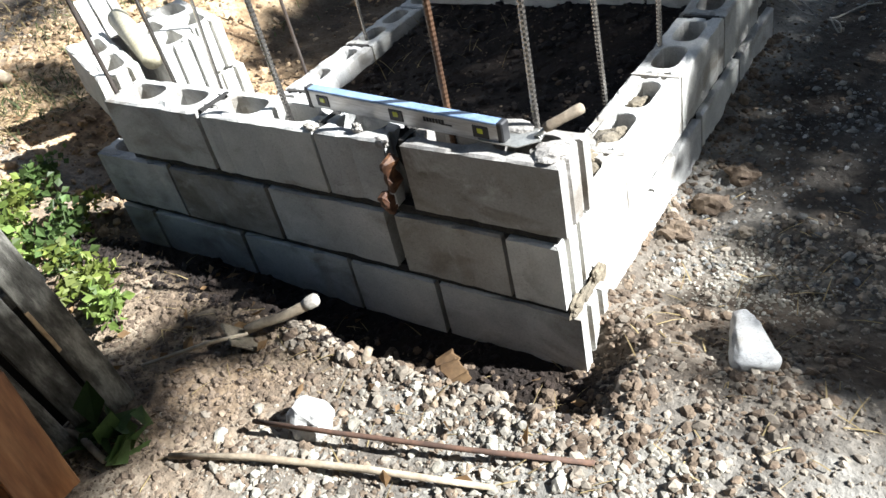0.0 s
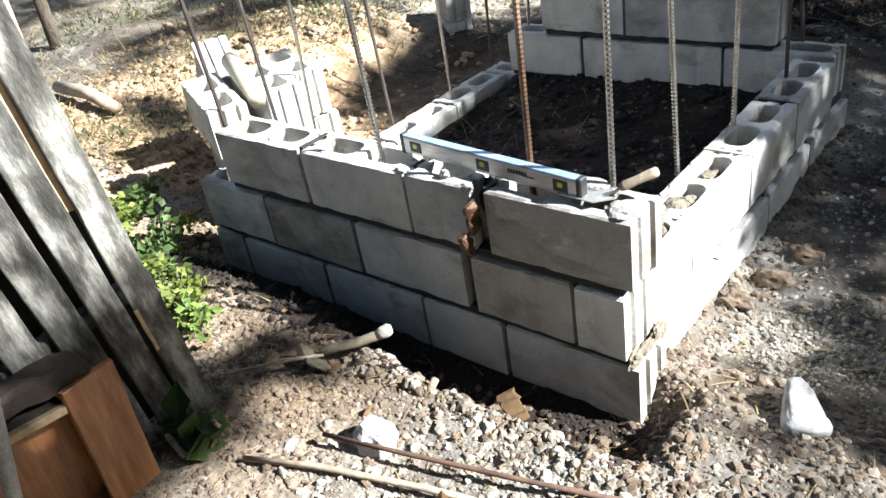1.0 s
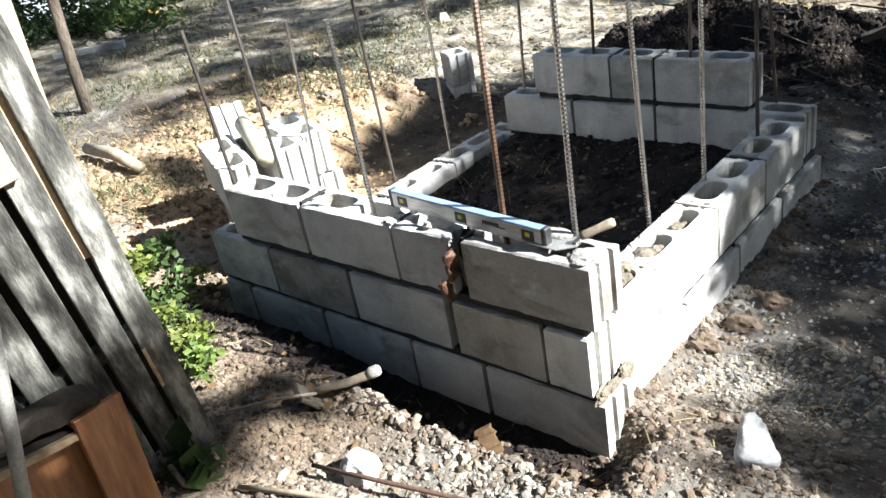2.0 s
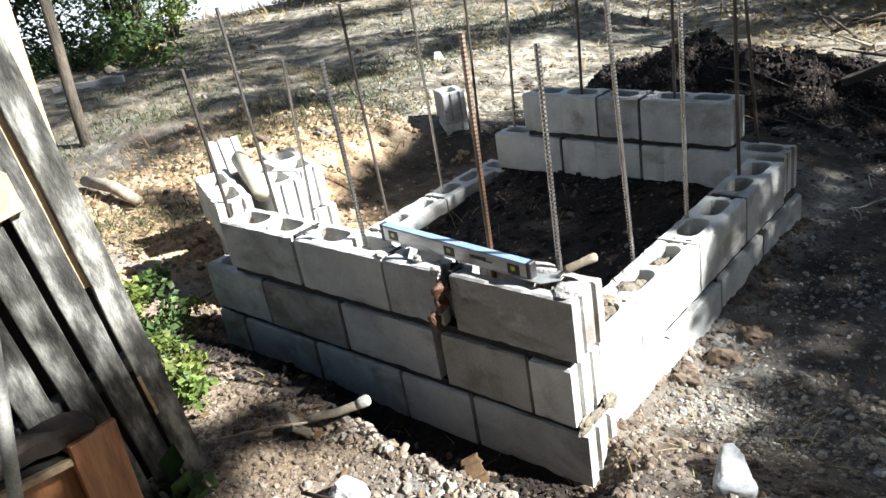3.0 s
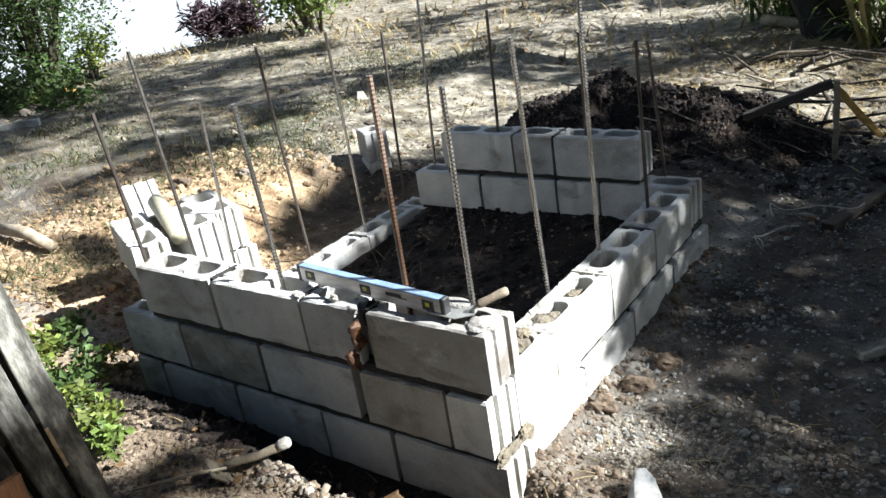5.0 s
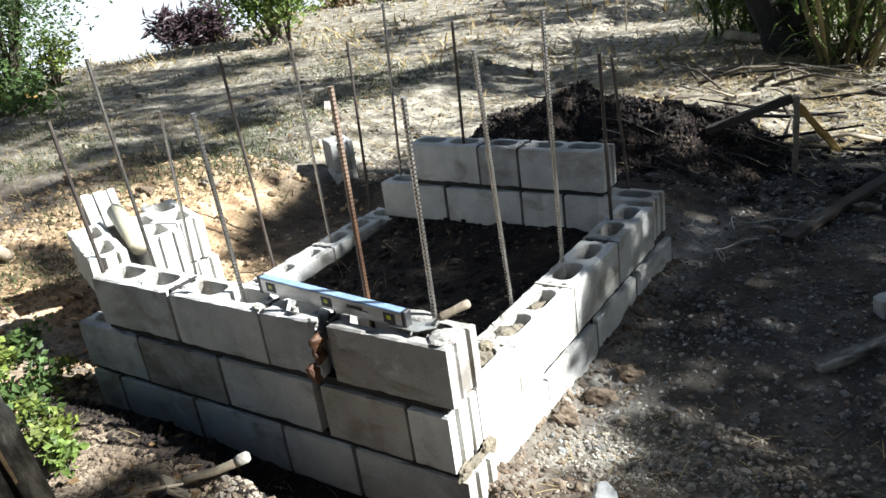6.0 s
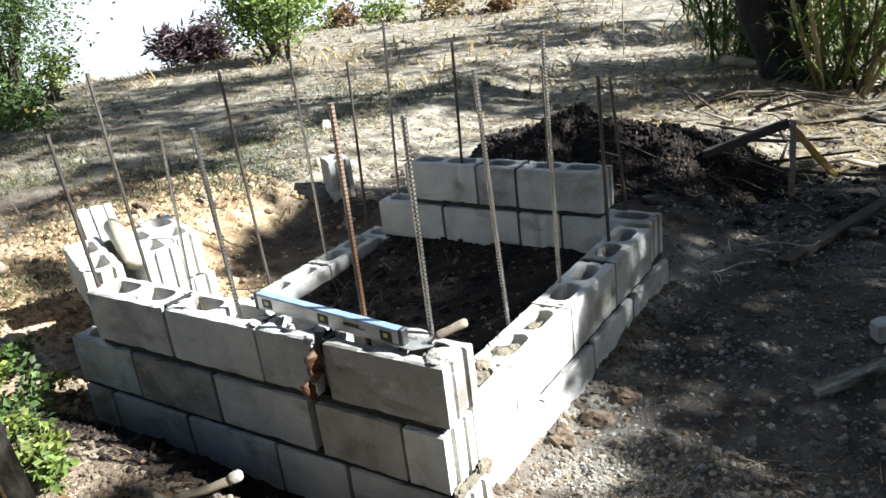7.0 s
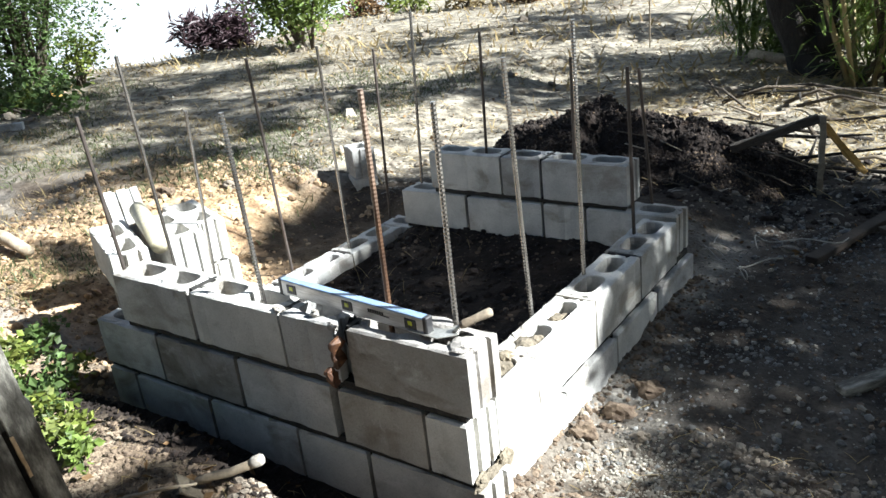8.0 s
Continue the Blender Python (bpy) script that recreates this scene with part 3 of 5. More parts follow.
GREY_BAR = "upright grey steel reinforcing bar standing in a block cell"
DARK_BAR = "thin dark steel reinforcing bar standing in a block cell"
BARS = [
    ((-0.743, 0.090, 0.25), (-0.757, 0.081, 1.154), STEEL, GREY_BAR, 0.0075),
    ((-0.268, 0.110, 0.25), (-0.252, 0.110, 1.221), RUST, "rusty orange ribbed reinforcing bar standing in a block cell", 0.0078),
    ((-0.043, 0.110, 0.25), (-0.035, 0.110, 1.194), STEEL, GREY_BAR, 0.0072),
    ((-0.135, 0.676, 0.05), (-0.166, 0.658, 1.199), STEEL, GREY_BAR, 0.0075),
    ((-0.099, 0.979, 0.05), (-0.096, 0.981, 1.259), STEEL, GREY_BAR, 0.0075),
    ((-0.075, 1.400, 0.05), (-0.089, 1.392, 1.035), STEEL_DARK, DARK_BAR, 0.007),
    ((-0.110, 1.745, 0.05), (-0.185, 1.739, 0.965), STEEL_DARK, DARK_BAR, 0.007),
    ((-1.414, 0.065, 0.25), (-1.416, 0.034, 1.132), STEEL_DARK, DARK_BAR, 0.007),
    ((-1.420, 0.271, 0.05), (-1.440, 0.246, 1.289), STEEL, GREY_BAR, 0.007),
    ((-1.590, 0.527, 0.0), (-1.550, 0.554, 1.026), STEEL, GREY_BAR, 0.007),
    ((-1.602, 0.986, 0.0), (-1.620, 0.966, 1.156), STEEL_DARK, DARK_BAR, 0.007),
    ((-1.501, 1.281, 0.05), (-1.502, 1.280, 1.151), STEEL, GREY_BAR, 0.007),
    ((-1.625, 1.756, 0.05), (-1.598, 1.779, 1.055), STEEL_DARK, DARK_BAR, 0.007),
    ((-1.362, 1.715, 0.1), (-1.318, 1.755, 1.231), STEEL, GREY_BAR, 0.007),
    ((-0.940, 1.706, 0.3), (-0.918, 1.717, 1.134), STEEL_DARK, DARK_BAR, 0.007),
    ((-0.468, 1.686, 0.3), (-0.462, 1.689, 1.019), STEEL_DARK, DARK_BAR, 0.0065),
]
for base, top, mat_, lab, r_ in BARS:
    bar(base, top, mat_, lab, r_, r_ > 0.0071 or base[0] < -1.9)

# ---- pallet of boards ----
fence = empty("board_fence", pose(-0.865, -0.572, 0.148, 7.2, 7.3, -4.5), "weathered grey board fence panel with dark gaps, streaked by sun", "fence")
s0 = 0.0
for i in range(9):
    w = (0.068, 0.068, 0.074, 0.074, 0.078, 0.08, 0.08, 0.08, 0.08)[i]
    bm = bmesh.new()
    slab(bm, (0.018, w, 1.5 + 0.02 * (i % 3)), None, 0.002, 0.0015, 14)
    part("board", bm, GREYWOOD, fence, m=pose(-0.009 - 0.002 * (i % 2), -s0 - w / 2, 0.74 + 0.015 * (i % 2), 0.3 * ((i % 3) - 1), 0, 0))
    s0 += w + (0.016, 0.02, 0.022, 0.02, 0.02, 0.02, 0.02, 0.02, 0.02)[i]
# dark boards added behind the uprights, standing in for shade in the gaps
for i in range(8):
    bm = bmesh.new()
    slab(bm, (0.016, 0.09, 1.45), None, 0.002, 0.0015, 10)
    part("back_board", bm, DARKWOOD, fence, m=pose(-0.085, -0.07 - 0.102 * i, 0.74))
for z in (0.43, 1.15):
    bm = bmesh.new()
    slab(bm, (0.04, 0.78, 0.045), None, 0.003, 0.001, 6)
    part("rail", bm, GREYWOOD, fence, m=pose(-0.042, -0.38, z))
bm = bmesh.new()
slab(bm, (0.02, 0.6, 0.095), None, 0.003, 0.002, 8)
part("cross_board", bm, PALEWOOD, fence, "pale cross board nailed over the uprights", m=pose(0.012, -0.42, 1.0))
bm = bmesh.new()
slab(bm, (0.006, 0.009, 0.14), None, 0.001, 0.001, 6)
part("splinter", bm, PALEWOOD, fence, "pale split edge of a board", m=pose(-0.002, -0.067, 0.33, 0.4, 0, 0))

bm = bmesh.new()
slab(bm, (0.022, 0.1, 0.95), None, 0.003, 0.002, 8)
part("pale_upright", bm, PALEWOOD, fence, "pale upright plank behind the boards", m=pose(-0.032, -0.028, 1.16, -7, 0, 0))

# ---- unseen trees, crowns shaped to shade the place, beside it towards the sun ----
U_AX = Vector((-math.sin(SUN_AZ), math.cos(SUN_AZ), 0))
V_AX = SUN.cross(U_AX)


def leaf_verts(verts, faces, p, size, rnd, up=0.3, aspect=0.5, fold=0.25):
    """One pointed leaf of four triangles, folded along its rib."""
    d = Vector((rnd.gauss(0, 1), rnd.gauss(0, 1), rnd.gauss(0, 0.6) + up)).normalized()
    s = d.cross(Vector((rnd.gauss(0, 1), rnd.gauss(0, 1), rnd.gauss(0, 1)))).normalized()
    n = d.cross(s)
    k = len(verts)
    mid = p + d * size * 0.5
    verts += [p, mid + s * size * aspect * 0.5 + n * size * fold * 0.4, p + d * size, mid - s * size * aspect * 0.5 + n * size * fold * 0.4, mid - n * 0.0]
    faces += [(k, k + 1, k + 4), (k + 1, k + 2, k + 4), (k + 2, k + 3, k + 4), (k + 3, k, k + 4)]


def shade_amount(u, v):
    """Leaf density of the crowns, shaped to cast the wanted shade, over the plane square to the sun."""
    f = 0.0
    n = noise.noise((u * 1.7, v * 1.7, 2.2)) + 0.5 * noise.noise((u * 4.1, v * 4.1, 5.0))
    # over the bed, its far walls and the path beside it
    ends = 1 - smoothstep(3.0, 3.4, u)
    edge = 0.6 + 0.35 * smoothstep(1.65, 1.9, u)
    start = 0.69 + 1.0 * min(max(v, -0.02), 0.3)
    f = max(f, smoothstep(start, start + 0.1, u + 0.06 * n) * (1 - smoothstep(edge, edge + 0.2, v + 0.08 * n)) * ends)
    f = max(f, smoothstep(0.42, 0.52, u + 0.05 * n) * (1 - smoothstep(-0.34, -0.22, v + 0.08 * n)) * ends)
    f = max(f, smoothstep(-0.2, -0.1, u + 0.08 * n) * (1 - smoothstep(0.1, 0.2, u + 0.08 * n)) * (1 - smoothstep(-0.2, -0.12, v + 0.05 * n)))
    f = max(f, smoothstep(-0.35, -0.15, u + 0.1 * n) * (1 - smoothstep(-0.34, -0.26, v + 0.06 * n)) * ends)
    f = max(f, 0.6 * smoothstep(2.5, 2.8, u + 0.2 * n) * ends * (1 - smoothstep(0.5, 0.75, v + 0.1 * n)))
    # closed crown behind the camera, added to hold back skylight
    if u < -1.7:
        return 0.9
    # broken light over the boards and the near ground
    if u < -0.1:
        f = max(f, smoothstep(-0.42, 0.0, n) * (1 - smoothstep(-0.27, -0.2, u)) * smoothstep(0.62, 0.75, v) * (1 - smoothstep(1.3, 1.4, v + 0.03 * n)))
    if u < 0.12:
        f = max(f, 0.7 * smoothstep(0.3, 0.52, n + 0.25 * math.sin(9 * u + 5 * v)) * smoothstep(0.4, 0.5, v) * (1 - smoothstep(0.75, 0.9, v)))
    # an unseen bough, added to shade the pit beside the block pile
    k = min(1.0, max(0.0, ((u - 1.28) * 0.5 + (v - 1.38) * 0.5) / 0.5))
    f = max(f, 1 - smoothstep(0.04, 0.11, math.hypot(u - 1.28 - 0.5 * k, v - 1.38 - 0.5 * k) + 0.05 * n))
    # streaks over the slope behind
    if v > (2.6 if u < 2.4 else 1.8) or u > 3.4:
        s = noise.noise((u * 0.42, v * 1.6, 8.0)) + 0.3 * n - 0.25
        s += 0.7 * smoothstep(4.6, 4.9, u) * (1 - smoothstep(5.4, 5.8, u)) * smoothstep(-0.5, 0.0, v)
        s += 0.7 * smoothstep(7.9, 8.4, u) * (1 - smoothstep(9.5, 10.0, u)) * (1 - smoothstep(1.5, 2.4, v))
        s += 0.38 * smoothstep(3.7, 4.0, u) * (1 - smoothstep(7.4, 8.2, u)) * smoothstep(1.2, 1.6, v) * (1 - smoothstep(4.4, 5.0, v))
        s -= 1.2 * smoothstep(5.5, 5.9, u) * (1 - smoothstep(7.2, 7.8, u)) * (1 - smoothstep(0.6, 1.1, v))
        s -= 1.5 * smoothstep(4.6, 5.4, v) * smoothstep(6.0, 6.8, u)
        s -= 0.9 * (1 - smoothstep(4.3, 4.6, u)) * (1 - smoothstep(0.5, 0.9, v))
        s -= 1.5 * smoothstep(3.4, 4.0, v) * smoothstep(9.0, 9.6, u)
        f = max(f, 0.92 * smoothstep(-0.02, 0.2, s))
    return f


def shade_tree(name, trunk, boxes, seed, label):
    rnd = random.Random(seed)
    root = empty(name, pose(0, 0, 0), label, "tree", "trees beside the plot")
    verts, faces = [], []
    cells = []
    for u0, u1, v0, v1, count, size, near, far in boxes:
        for _ in range(count):
            u, v = rnd.uniform(u0, u1), rnd.uniform(v0, v1)
            if rnd.random() > shade_amount(u, v):
                continue
            p = SUN * rnd.uniform(near, far) + U_AX * u + V_AX * v
            cells.append(p)
            for _ in range(3):
                q = p + Vector((rnd.gauss(0, 1), rnd.gauss(0, 1), rnd.gauss(0, 1))) * size * 0.35
                leaf_verts(verts, faces, q, size * rnd.uniform(0.7, 1.2), rnd, 0.0, 0.7)
    part("crown", raw_mesh("crown", verts, faces, LEAF_DARK), None, root)
    bm = bmesh.new()
    mid = sum(cells, Vector()) / len(cells)
    base = Vector(trunk)
    fork = base.lerp(mid, 0.55)
    fork.x, fork.y = base.x * 0.8 + mid.x * 0.2, base.y * 0.8 + mid.y * 0.2
    tube(bm, [base, base.lerp(fork, 0.5) + Vector((0.1, 0, 0)), fork], [0.3, 0.22, 0.17], 12)
    for k in range(7):
        c = rnd.choice(cells)
        tube(bm, [fork, fork.lerp(c, 0.5) + Vector((0, 0, 0.3)), c], [0.07, 0.03, 0.01], 6)
    part("trunk", bm, BARK, root, smooth=True)
    return root


shade_tree("shade_tree", (9.5, 3.0, 0.0), [(-1.4, 2.6, -1.6, 2.0, 10200, 0.11, 7.0, 9.0), (-1.0, 3.4, -4.2, -1.6, 3200, 0.2, 6.5, 9.0)], 5, "broad leafy tree throwing dappled shade on the plot")
shade_tree("shade_tree", (13.5, 14.0, 0.0), [(-3.0, 9.0, 2.0, 9.0, 5200, 0.3, 14.0, 18.0), (2.4, 9.0, -1.5, 2.0, 1800, 0.26, 9.0, 12.0)], 6, "tall leafy tree streaking the slope with shade")
shade_tree("shade_tree", (12.0, 22.0, 0.0), [(9.0, 22.0, -2.0, 12.0, 4200, 0.42, 14.0, 18.0)], 7, "tall leafy tree at the edge of the slope")

# two more unseen trees, added only to block skylight from behind the camera
shade_tree("shade_tree", (5.0, -5.5, 0.0), [(-6.5, -1.75, -2.0, 3.0, 9000, 0.22, 4.5, 8.0)], 8, "unseen leafy tree added to close off skylight behind the path")
shade_tree("shade_tree", (-3.0, -7.0, 0.0), [(-9.5, -4.5, 3.0, 9.0, 8000, 0.3, 2.5, 6.0), (-9.0, -3.6, 0.0, 3.0, 5000, 0.26, -3.0, 3.0)], 9, "unseen leafy tree added to close off skylight behind the fence")

# ---- block pile ----


def loose_block(m, label, seed, length=BL, cells=2, height=BH, material=None):
    return thing("concrete_block", block_mesh(length, cells, height, BW, True, seed, material or CONCRETE), None, m, label, "concrete block", "loose blocks in a pile")


PILE = "loose grey hollow concrete block in a sunlit pile"
for z in (0.0, 0.19):
    for k, (x, y) in enumerate(((-1.815, 0.285), (-1.775, 0.44), (-1.785, 0.594))):
        loose_block(pose(x + 0.01, y + 0.05, z, 0, 0, 162 + 2 * k - 6 * z), PILE, 3 + k)
loose_block(pose(-1.815, 0.29, 0.385, 0, -4, 158), PILE, 3)
loose_block(pose(-1.725, 0.478, 0.380, 0, 0, 161), PILE, 4)
loose_block(pose(-1.772, 0.633, 0.380, 0, 0, 159), PILE, 5)
loose_block(pose(-2.195, 0.58, -0.02, 0, 0, 160), PILE, 6)
end = Vector((0.64, -0.30, 0.707)).normalized()
rise = (Vector((-0.64, 0.30, 0.707)) - end * Vector((-0.64, 0.30, 0.707)).dot(end)).normalized()
tilt = Matrix((end, rise.cross(end), rise)).transposed().to_4x4()
loose_block(Matrix.Translation((-2.188, 0.576, 0.46)) @ tilt @ pose(0, 0, -BH / 2), "hollow concrete block tipped over the back of the pile", 4, 0.397, 2, BH)
for k in range(2):
    loose_block(pose(-2.285, 2.32, -0.005 + 0.192 * k, 0, 0, -36 + 3 * k), "pale half concrete block stacked in a pair on the earth", 5 + k, 0.2, 1)
bm = bmesh.new()
tube(bm, [(-0.17, 0, 0), (0, 0, 0), (0.17, 0, 0)], [0.036, 0.036, 0.037], 16)
thing("pipe_offcut", bm, PIPE, pose(-1.728, 0.388, 0.585, 0, -12, 156), "short cream pipe offcut lying between concrete blocks", "pipe", smooth=True)

# ---- soil mound ----


HEAP = {}


def soil_mound(c, rx, ry, h, label, seed, material=None):
    verts, faces, n = [], [], 150
    for j in range(n + 1):
        for i in range(n + 1):
            a, b = i / n * 2 - 1, j / n * 2 - 1
            x, y = c[0] + a * rx, c[1] + b * ry
            r = math.hypot(a, b)
            p = Vector((x * 2, y * 2, seed))
            s = a + 0.25
            s = s / 1.25 if s > 0 else s / 0.75
            z = h * max(0.0, 1 - math.hypot(s, b) ** (1.3 if s > 0 else 1.8)) * (1 + 0.3 * noise.noise(p * 1.2))
            z += (0.06 * noise.noise(p * 1.9) + 0.05 * noise.noise(p * 4.6) + 0.04 * abs(noise.noise(p * 9)) + 0.04 * abs(noise.noise(p * 19))) * smoothstep(1.0, 0.75, r) * min(1.0, h / 0.3)
            verts.append((x, y, ground_height(x, y, False) - 0.03 + z))
            HEAP[(seed, i, j)] = verts[-1]
    faces = [(j * (n + 1) + i, j * (n + 1) + i + 1, (j + 1) * (n + 1) + i + 1, (j + 1) * (n + 1) + i) for j in range(n) for i in range(n)]
    return tagged(new("soil_mound", raw_mesh("soil_mound", verts, faces, material or DARKSOIL)), label, "soil mound")


soil_mound((-0.74, 3.22), 1.12, 0.6, 0.32, "heap of dark crumbly topsoil with roots and twigs", 3)
soil_mound((-0.16, 3.0), 0.42, 0.34, 0.15, "spill of brown soil with roots beside the heap", 5)

# ---- level, trowel, hoe, wedge ----
level = empty("spirit_level", pose(-0.368, 0.07, 0.602, 0, 0.3, -4.7), "silver spirit level with blue top edge and yellow vials", "spirit level")
bm = bmesh.new()
slab(bm, (0.56, 0.024, 0.046), pose(0, 0, 0.026), 0.002)
part("body", bm, ALU, level)
bm = bmesh.new()
slab(bm, (0.56, 0.026, 0.005), pose(0, 0, 0.051), 0.0015)
part("top_edge", bm, BLUE, level, "blue painted top edge")
for x in (-0.285, 0.285):
    bm = bmesh.new()
    slab(bm, (0.016, 0.027, 0.056), pose(x, 0, 0.027), 0.003)
    part("end_cap", bm, BLACK, level, "black rubber end cap")
for x in (-0.235, 0.0, 0.235):
    bm = bmesh.new()
    slab(bm, (0.05, 0.028, 0.038), pose(x, 0, 0.026), 0.006)
    holder = part("vial_holder", bm, BLACK, level, "black vial window")
    bm = bmesh.new()
    slab(bm, (0.02, 0.031, 0.018), pose(x, 0, 0.029), 0.004)
    part("vial", bm, VIAL, holder, "yellow liquid vial")
bm = bmesh.new()
for k in range(7):
    slab(bm, (0.006, 0.001, 0.011), pose(0.085 + k * 0.0085, -0.0128, 0.032), 0)
slab(bm, (0.03, 0.001, 0.003), pose(0.145, -0.0128, 0.027), 0)
part("printed_mark", bm, BLACK, level, "dark printed mark")

trowel = empty("mason_trowel", pose(-0.008, 0.072, 0.608, 0, 0, 2), "mason's trowel with wooden handle and mortar-smeared blade", "trowel")
bm = bmesh.new()
pts = [(-0.17, 0.0), (-0.13, -0.035), (-0.04, -0.045), (0.0, -0.012), (0.0, 0.012), (-0.04, 0.045), (-0.13, 0.035)]
low = [bm.verts.new((x, y, 0)) for x, y in pts]
high = [bm.verts.new((x, y, 0.0025)) for x, y in pts]
bm.faces.new(low[::-1])
bm.faces.new(high)
for k in range(len(pts)):
    bm.faces.new((low[k], low[(k + 1) % len(pts)], high[(k + 1) % len(pts)], high[k]))
part("blade", bm, BLADE, trowel)
bm = bmesh.new()
tube(bm, [(-0.016, 0, 0.002), (-0.004, 0, 0.014), (0.01, 0.006, 0.026)], 0.0045, 8)
part("shank", bm, BLADE, trowel, smooth=True)
bm = bmesh.new()
tube(bm, [(0.0, 0, 0.022), (0.012, 0, 0.026), (0.04, 0, 0.036), (0.07, 0, 0.046), (0.082, 0, 0.05), (0.086, 0, 0.051)], [0.009, 0.012, 0.0105, 0.0125, 0.0115, 0.006], 12)
part("handle", bm, STICKWOOD, trowel, "worn wooden handle", smooth=True, m=pose(0.004, 0.004, 0, 0, 0, 36))
bm = bmesh.new()
lump(bm, (0.06, 0.03, 0.008), pose(-0.09, 0.03, 0.004), 4)
part("mortar_smear", bm, MORTAR_PALE, trowel)

wedge = empty("wood_wedge", pose(-0.362, -0.012, 0.5), "brown splintered wood wedges jammed in an open joint", "wood wedge")
bm = bmesh.new()
slab(bm, (0.02, 0.045, 0.085), pose(0, -0.004, 0.02, 8, 6, 0), 0.005, 0.005, 5)
part("wedge", bm, WEDGEWOOD, wedge)
bm = bmesh.new()
slab(bm, (0.022, 0.03, 0.06), pose(-0.012, -0.025, -0.05, 20, -8, 0), 0.005, 0.004, 3)
part("splinter", bm, WEDGEWOOD, wedge, "brown wood splinter")

hoe = empty("garden_hoe", pose(-0.805, -0.372, 0.132, 0, 0, 42), "short-handled hoe with dull blade lying on the gravel", "hoe")
bm = bmesh.new()
tube(bm, [(0.1, 0, 0.03), (0.15, 0.004, 0.036), (0.2, -0.003, 0.043), (0.26, 0.002, 0.054), (0.3, 0, 0.066)], [0.012, 0.0135, 0.013, 0.0145, 0.012], 10)
part("handle", bm, STICKWOOD, hoe, smooth=True)
bm = bmesh.new()
slab(bm, (0.008, 0.085, 0.1), pose(0.085, -0.006, 0.012, 10, -40, 12), 0.002, 0.001, 3)
part("blade", bm, MORTAR_TAN, hoe, "dull dark steel blade")
bm = bmesh.new()
tube(bm, [(0.265, 0, 0.058), (0.275, 0, 0.062), (0.295, 0, 0.068), (0.303, 0, 0.07)], [0.0145, 0.018, 0.018, 0.012], 12)
part("knob", bm, MORTAR_PALE, hoe, smooth=True)

# ---- crate beside the fence ----
crate = empty("wooden_crate", pose(-0.758, -0.825, 0.16, 0, 0, 2.5), "open brown wooden crate with a dark plank on top", "crate")
for nm, size, m, mt in (
        ("side_panel", (0.018, 0.122, 0.36), pose(0, -0.052, 0.175, 0, 4, 0), BROWNWOOD),
        ("top_rail", (0.018, 0.26, 0.02), pose(0, -0.235, 0.325, -8, 0, 0), PALEWOOD),
        ("floor_panel", (0.07, 0.4, 0.015), pose(-0.045, -0.2, 0.01), BROWNWOOD),
        ("back_panel", (0.012, 0.4, 0.3), pose(-0.07, -0.2, 0.16), BROWNWOOD),
        ("end_panel", (0.06, 0.016, 0.3), pose(-0.042, -0.015, 0.16), BROWNWOOD),
        ("top_panel", (0.07, 0.26, 0.012), pose(-0.045, -0.235, 0.33, -8, 0, 0), DARKWOOD)):
    bm = bmesh.new()
    slab(bm, size, None, 0.002, 0.001, 4)
    part(nm, bm, mt, crate, m=m)
bm = bmesh.new()
slab(bm, (0.08, 0.34, 0.05), None, 0.008, 0.005, 6)
thing("charred_plank", bm, DARKWOOD, pose(-0.786, -1.023, 0.545, -10, 0, 0), "dark charred plank lying on a wooden crate", "plank")
bm = bmesh.new()
tube(bm, [(-0.01, -0.04, -0.2), (0.024, 0.09, 0.405), (0.055, 0.2, 0.9)], 0.015, 12)
thing("grey_pole", bm, WIRE, pose(-0.65, -1.197, 0.1), "thin grey pole leaning beside a crate", "pole", smooth=True)

# ---- boards, posts, sticks ----


def board(a, b, width, thick, material, label, category="board", roll=0):
    a, b = Vector(a), Vector(b)
    bm = bmesh.new()
    slab(bm, (width, thick, (b - a).length), None, 0.003, 0.003, 8)
    m = Matrix.Translation((a + b) / 2) @ (b - a).to_track_quat("Z", "Y").to_matrix().to_4x4() @ pose(0, 0, 0, 0, 0, roll)
    return thing(category.replace(" ", "_"), bm, material, m, label, category)


def stick(points, radii, material, label, category="stick"):
    bm = bmesh.new()
    o = Vector(points[0])
    tube(bm, [Vector(p) - o for p in points], radii, 8)
    return thing(category.replace(" ", "_"), bm, material, Matrix.Translation(o), label, category, smooth=True)


board((-2.56, -0.063, 0.12), (-2.93, -0.195, 0.85), 0.14, 0.02, YELLOWWOOD, "yellowish board leaning behind the fence", roll=40)
board((0.29, 3.047, 0.0), (0.286, 3.046, 0.47), 0.04, 0.03, STICKWOOD, "short grey wooden post standing in the earth", "post")
board((-0.16, 2.99, 0.285), (0.262, 3.06, 0.455), 0.05, 0.045, BARK, "dark beam propped against a short post", "beam")
board((0.275, 3.08, 0.42), (0.47, 3.2, 0.14), 0.085, 0.03, YELLOWWOOD, "yellow weathered board leaning on a post")
board((0.439, 2.1, 0.06), (0.763, 2.94, 0.1), 0.06, 0.03, DARKWOOD, "dark plank lying on shaded earth", "plank")
board((0.736, 1.075, 0.06), (1.0, 1.385, 0.09), 0.05, 0.03, GREYWOOD, "grey timber offcut lying on shaded earth", "plank")
board((0.859, 1.56, 0.05), (1.02, 1.72, 0.07), 0.06, 0.09, CONCRETE, "pale concrete offcut lying on shaded earth", "concrete offcut")
board((-7.36, 2.08, 0.14), (-6.815, 2.57, 0.15), 0.3, 0.06, CONCRETE, "flat pale concrete kerb in dry grass", "kerb", 90)
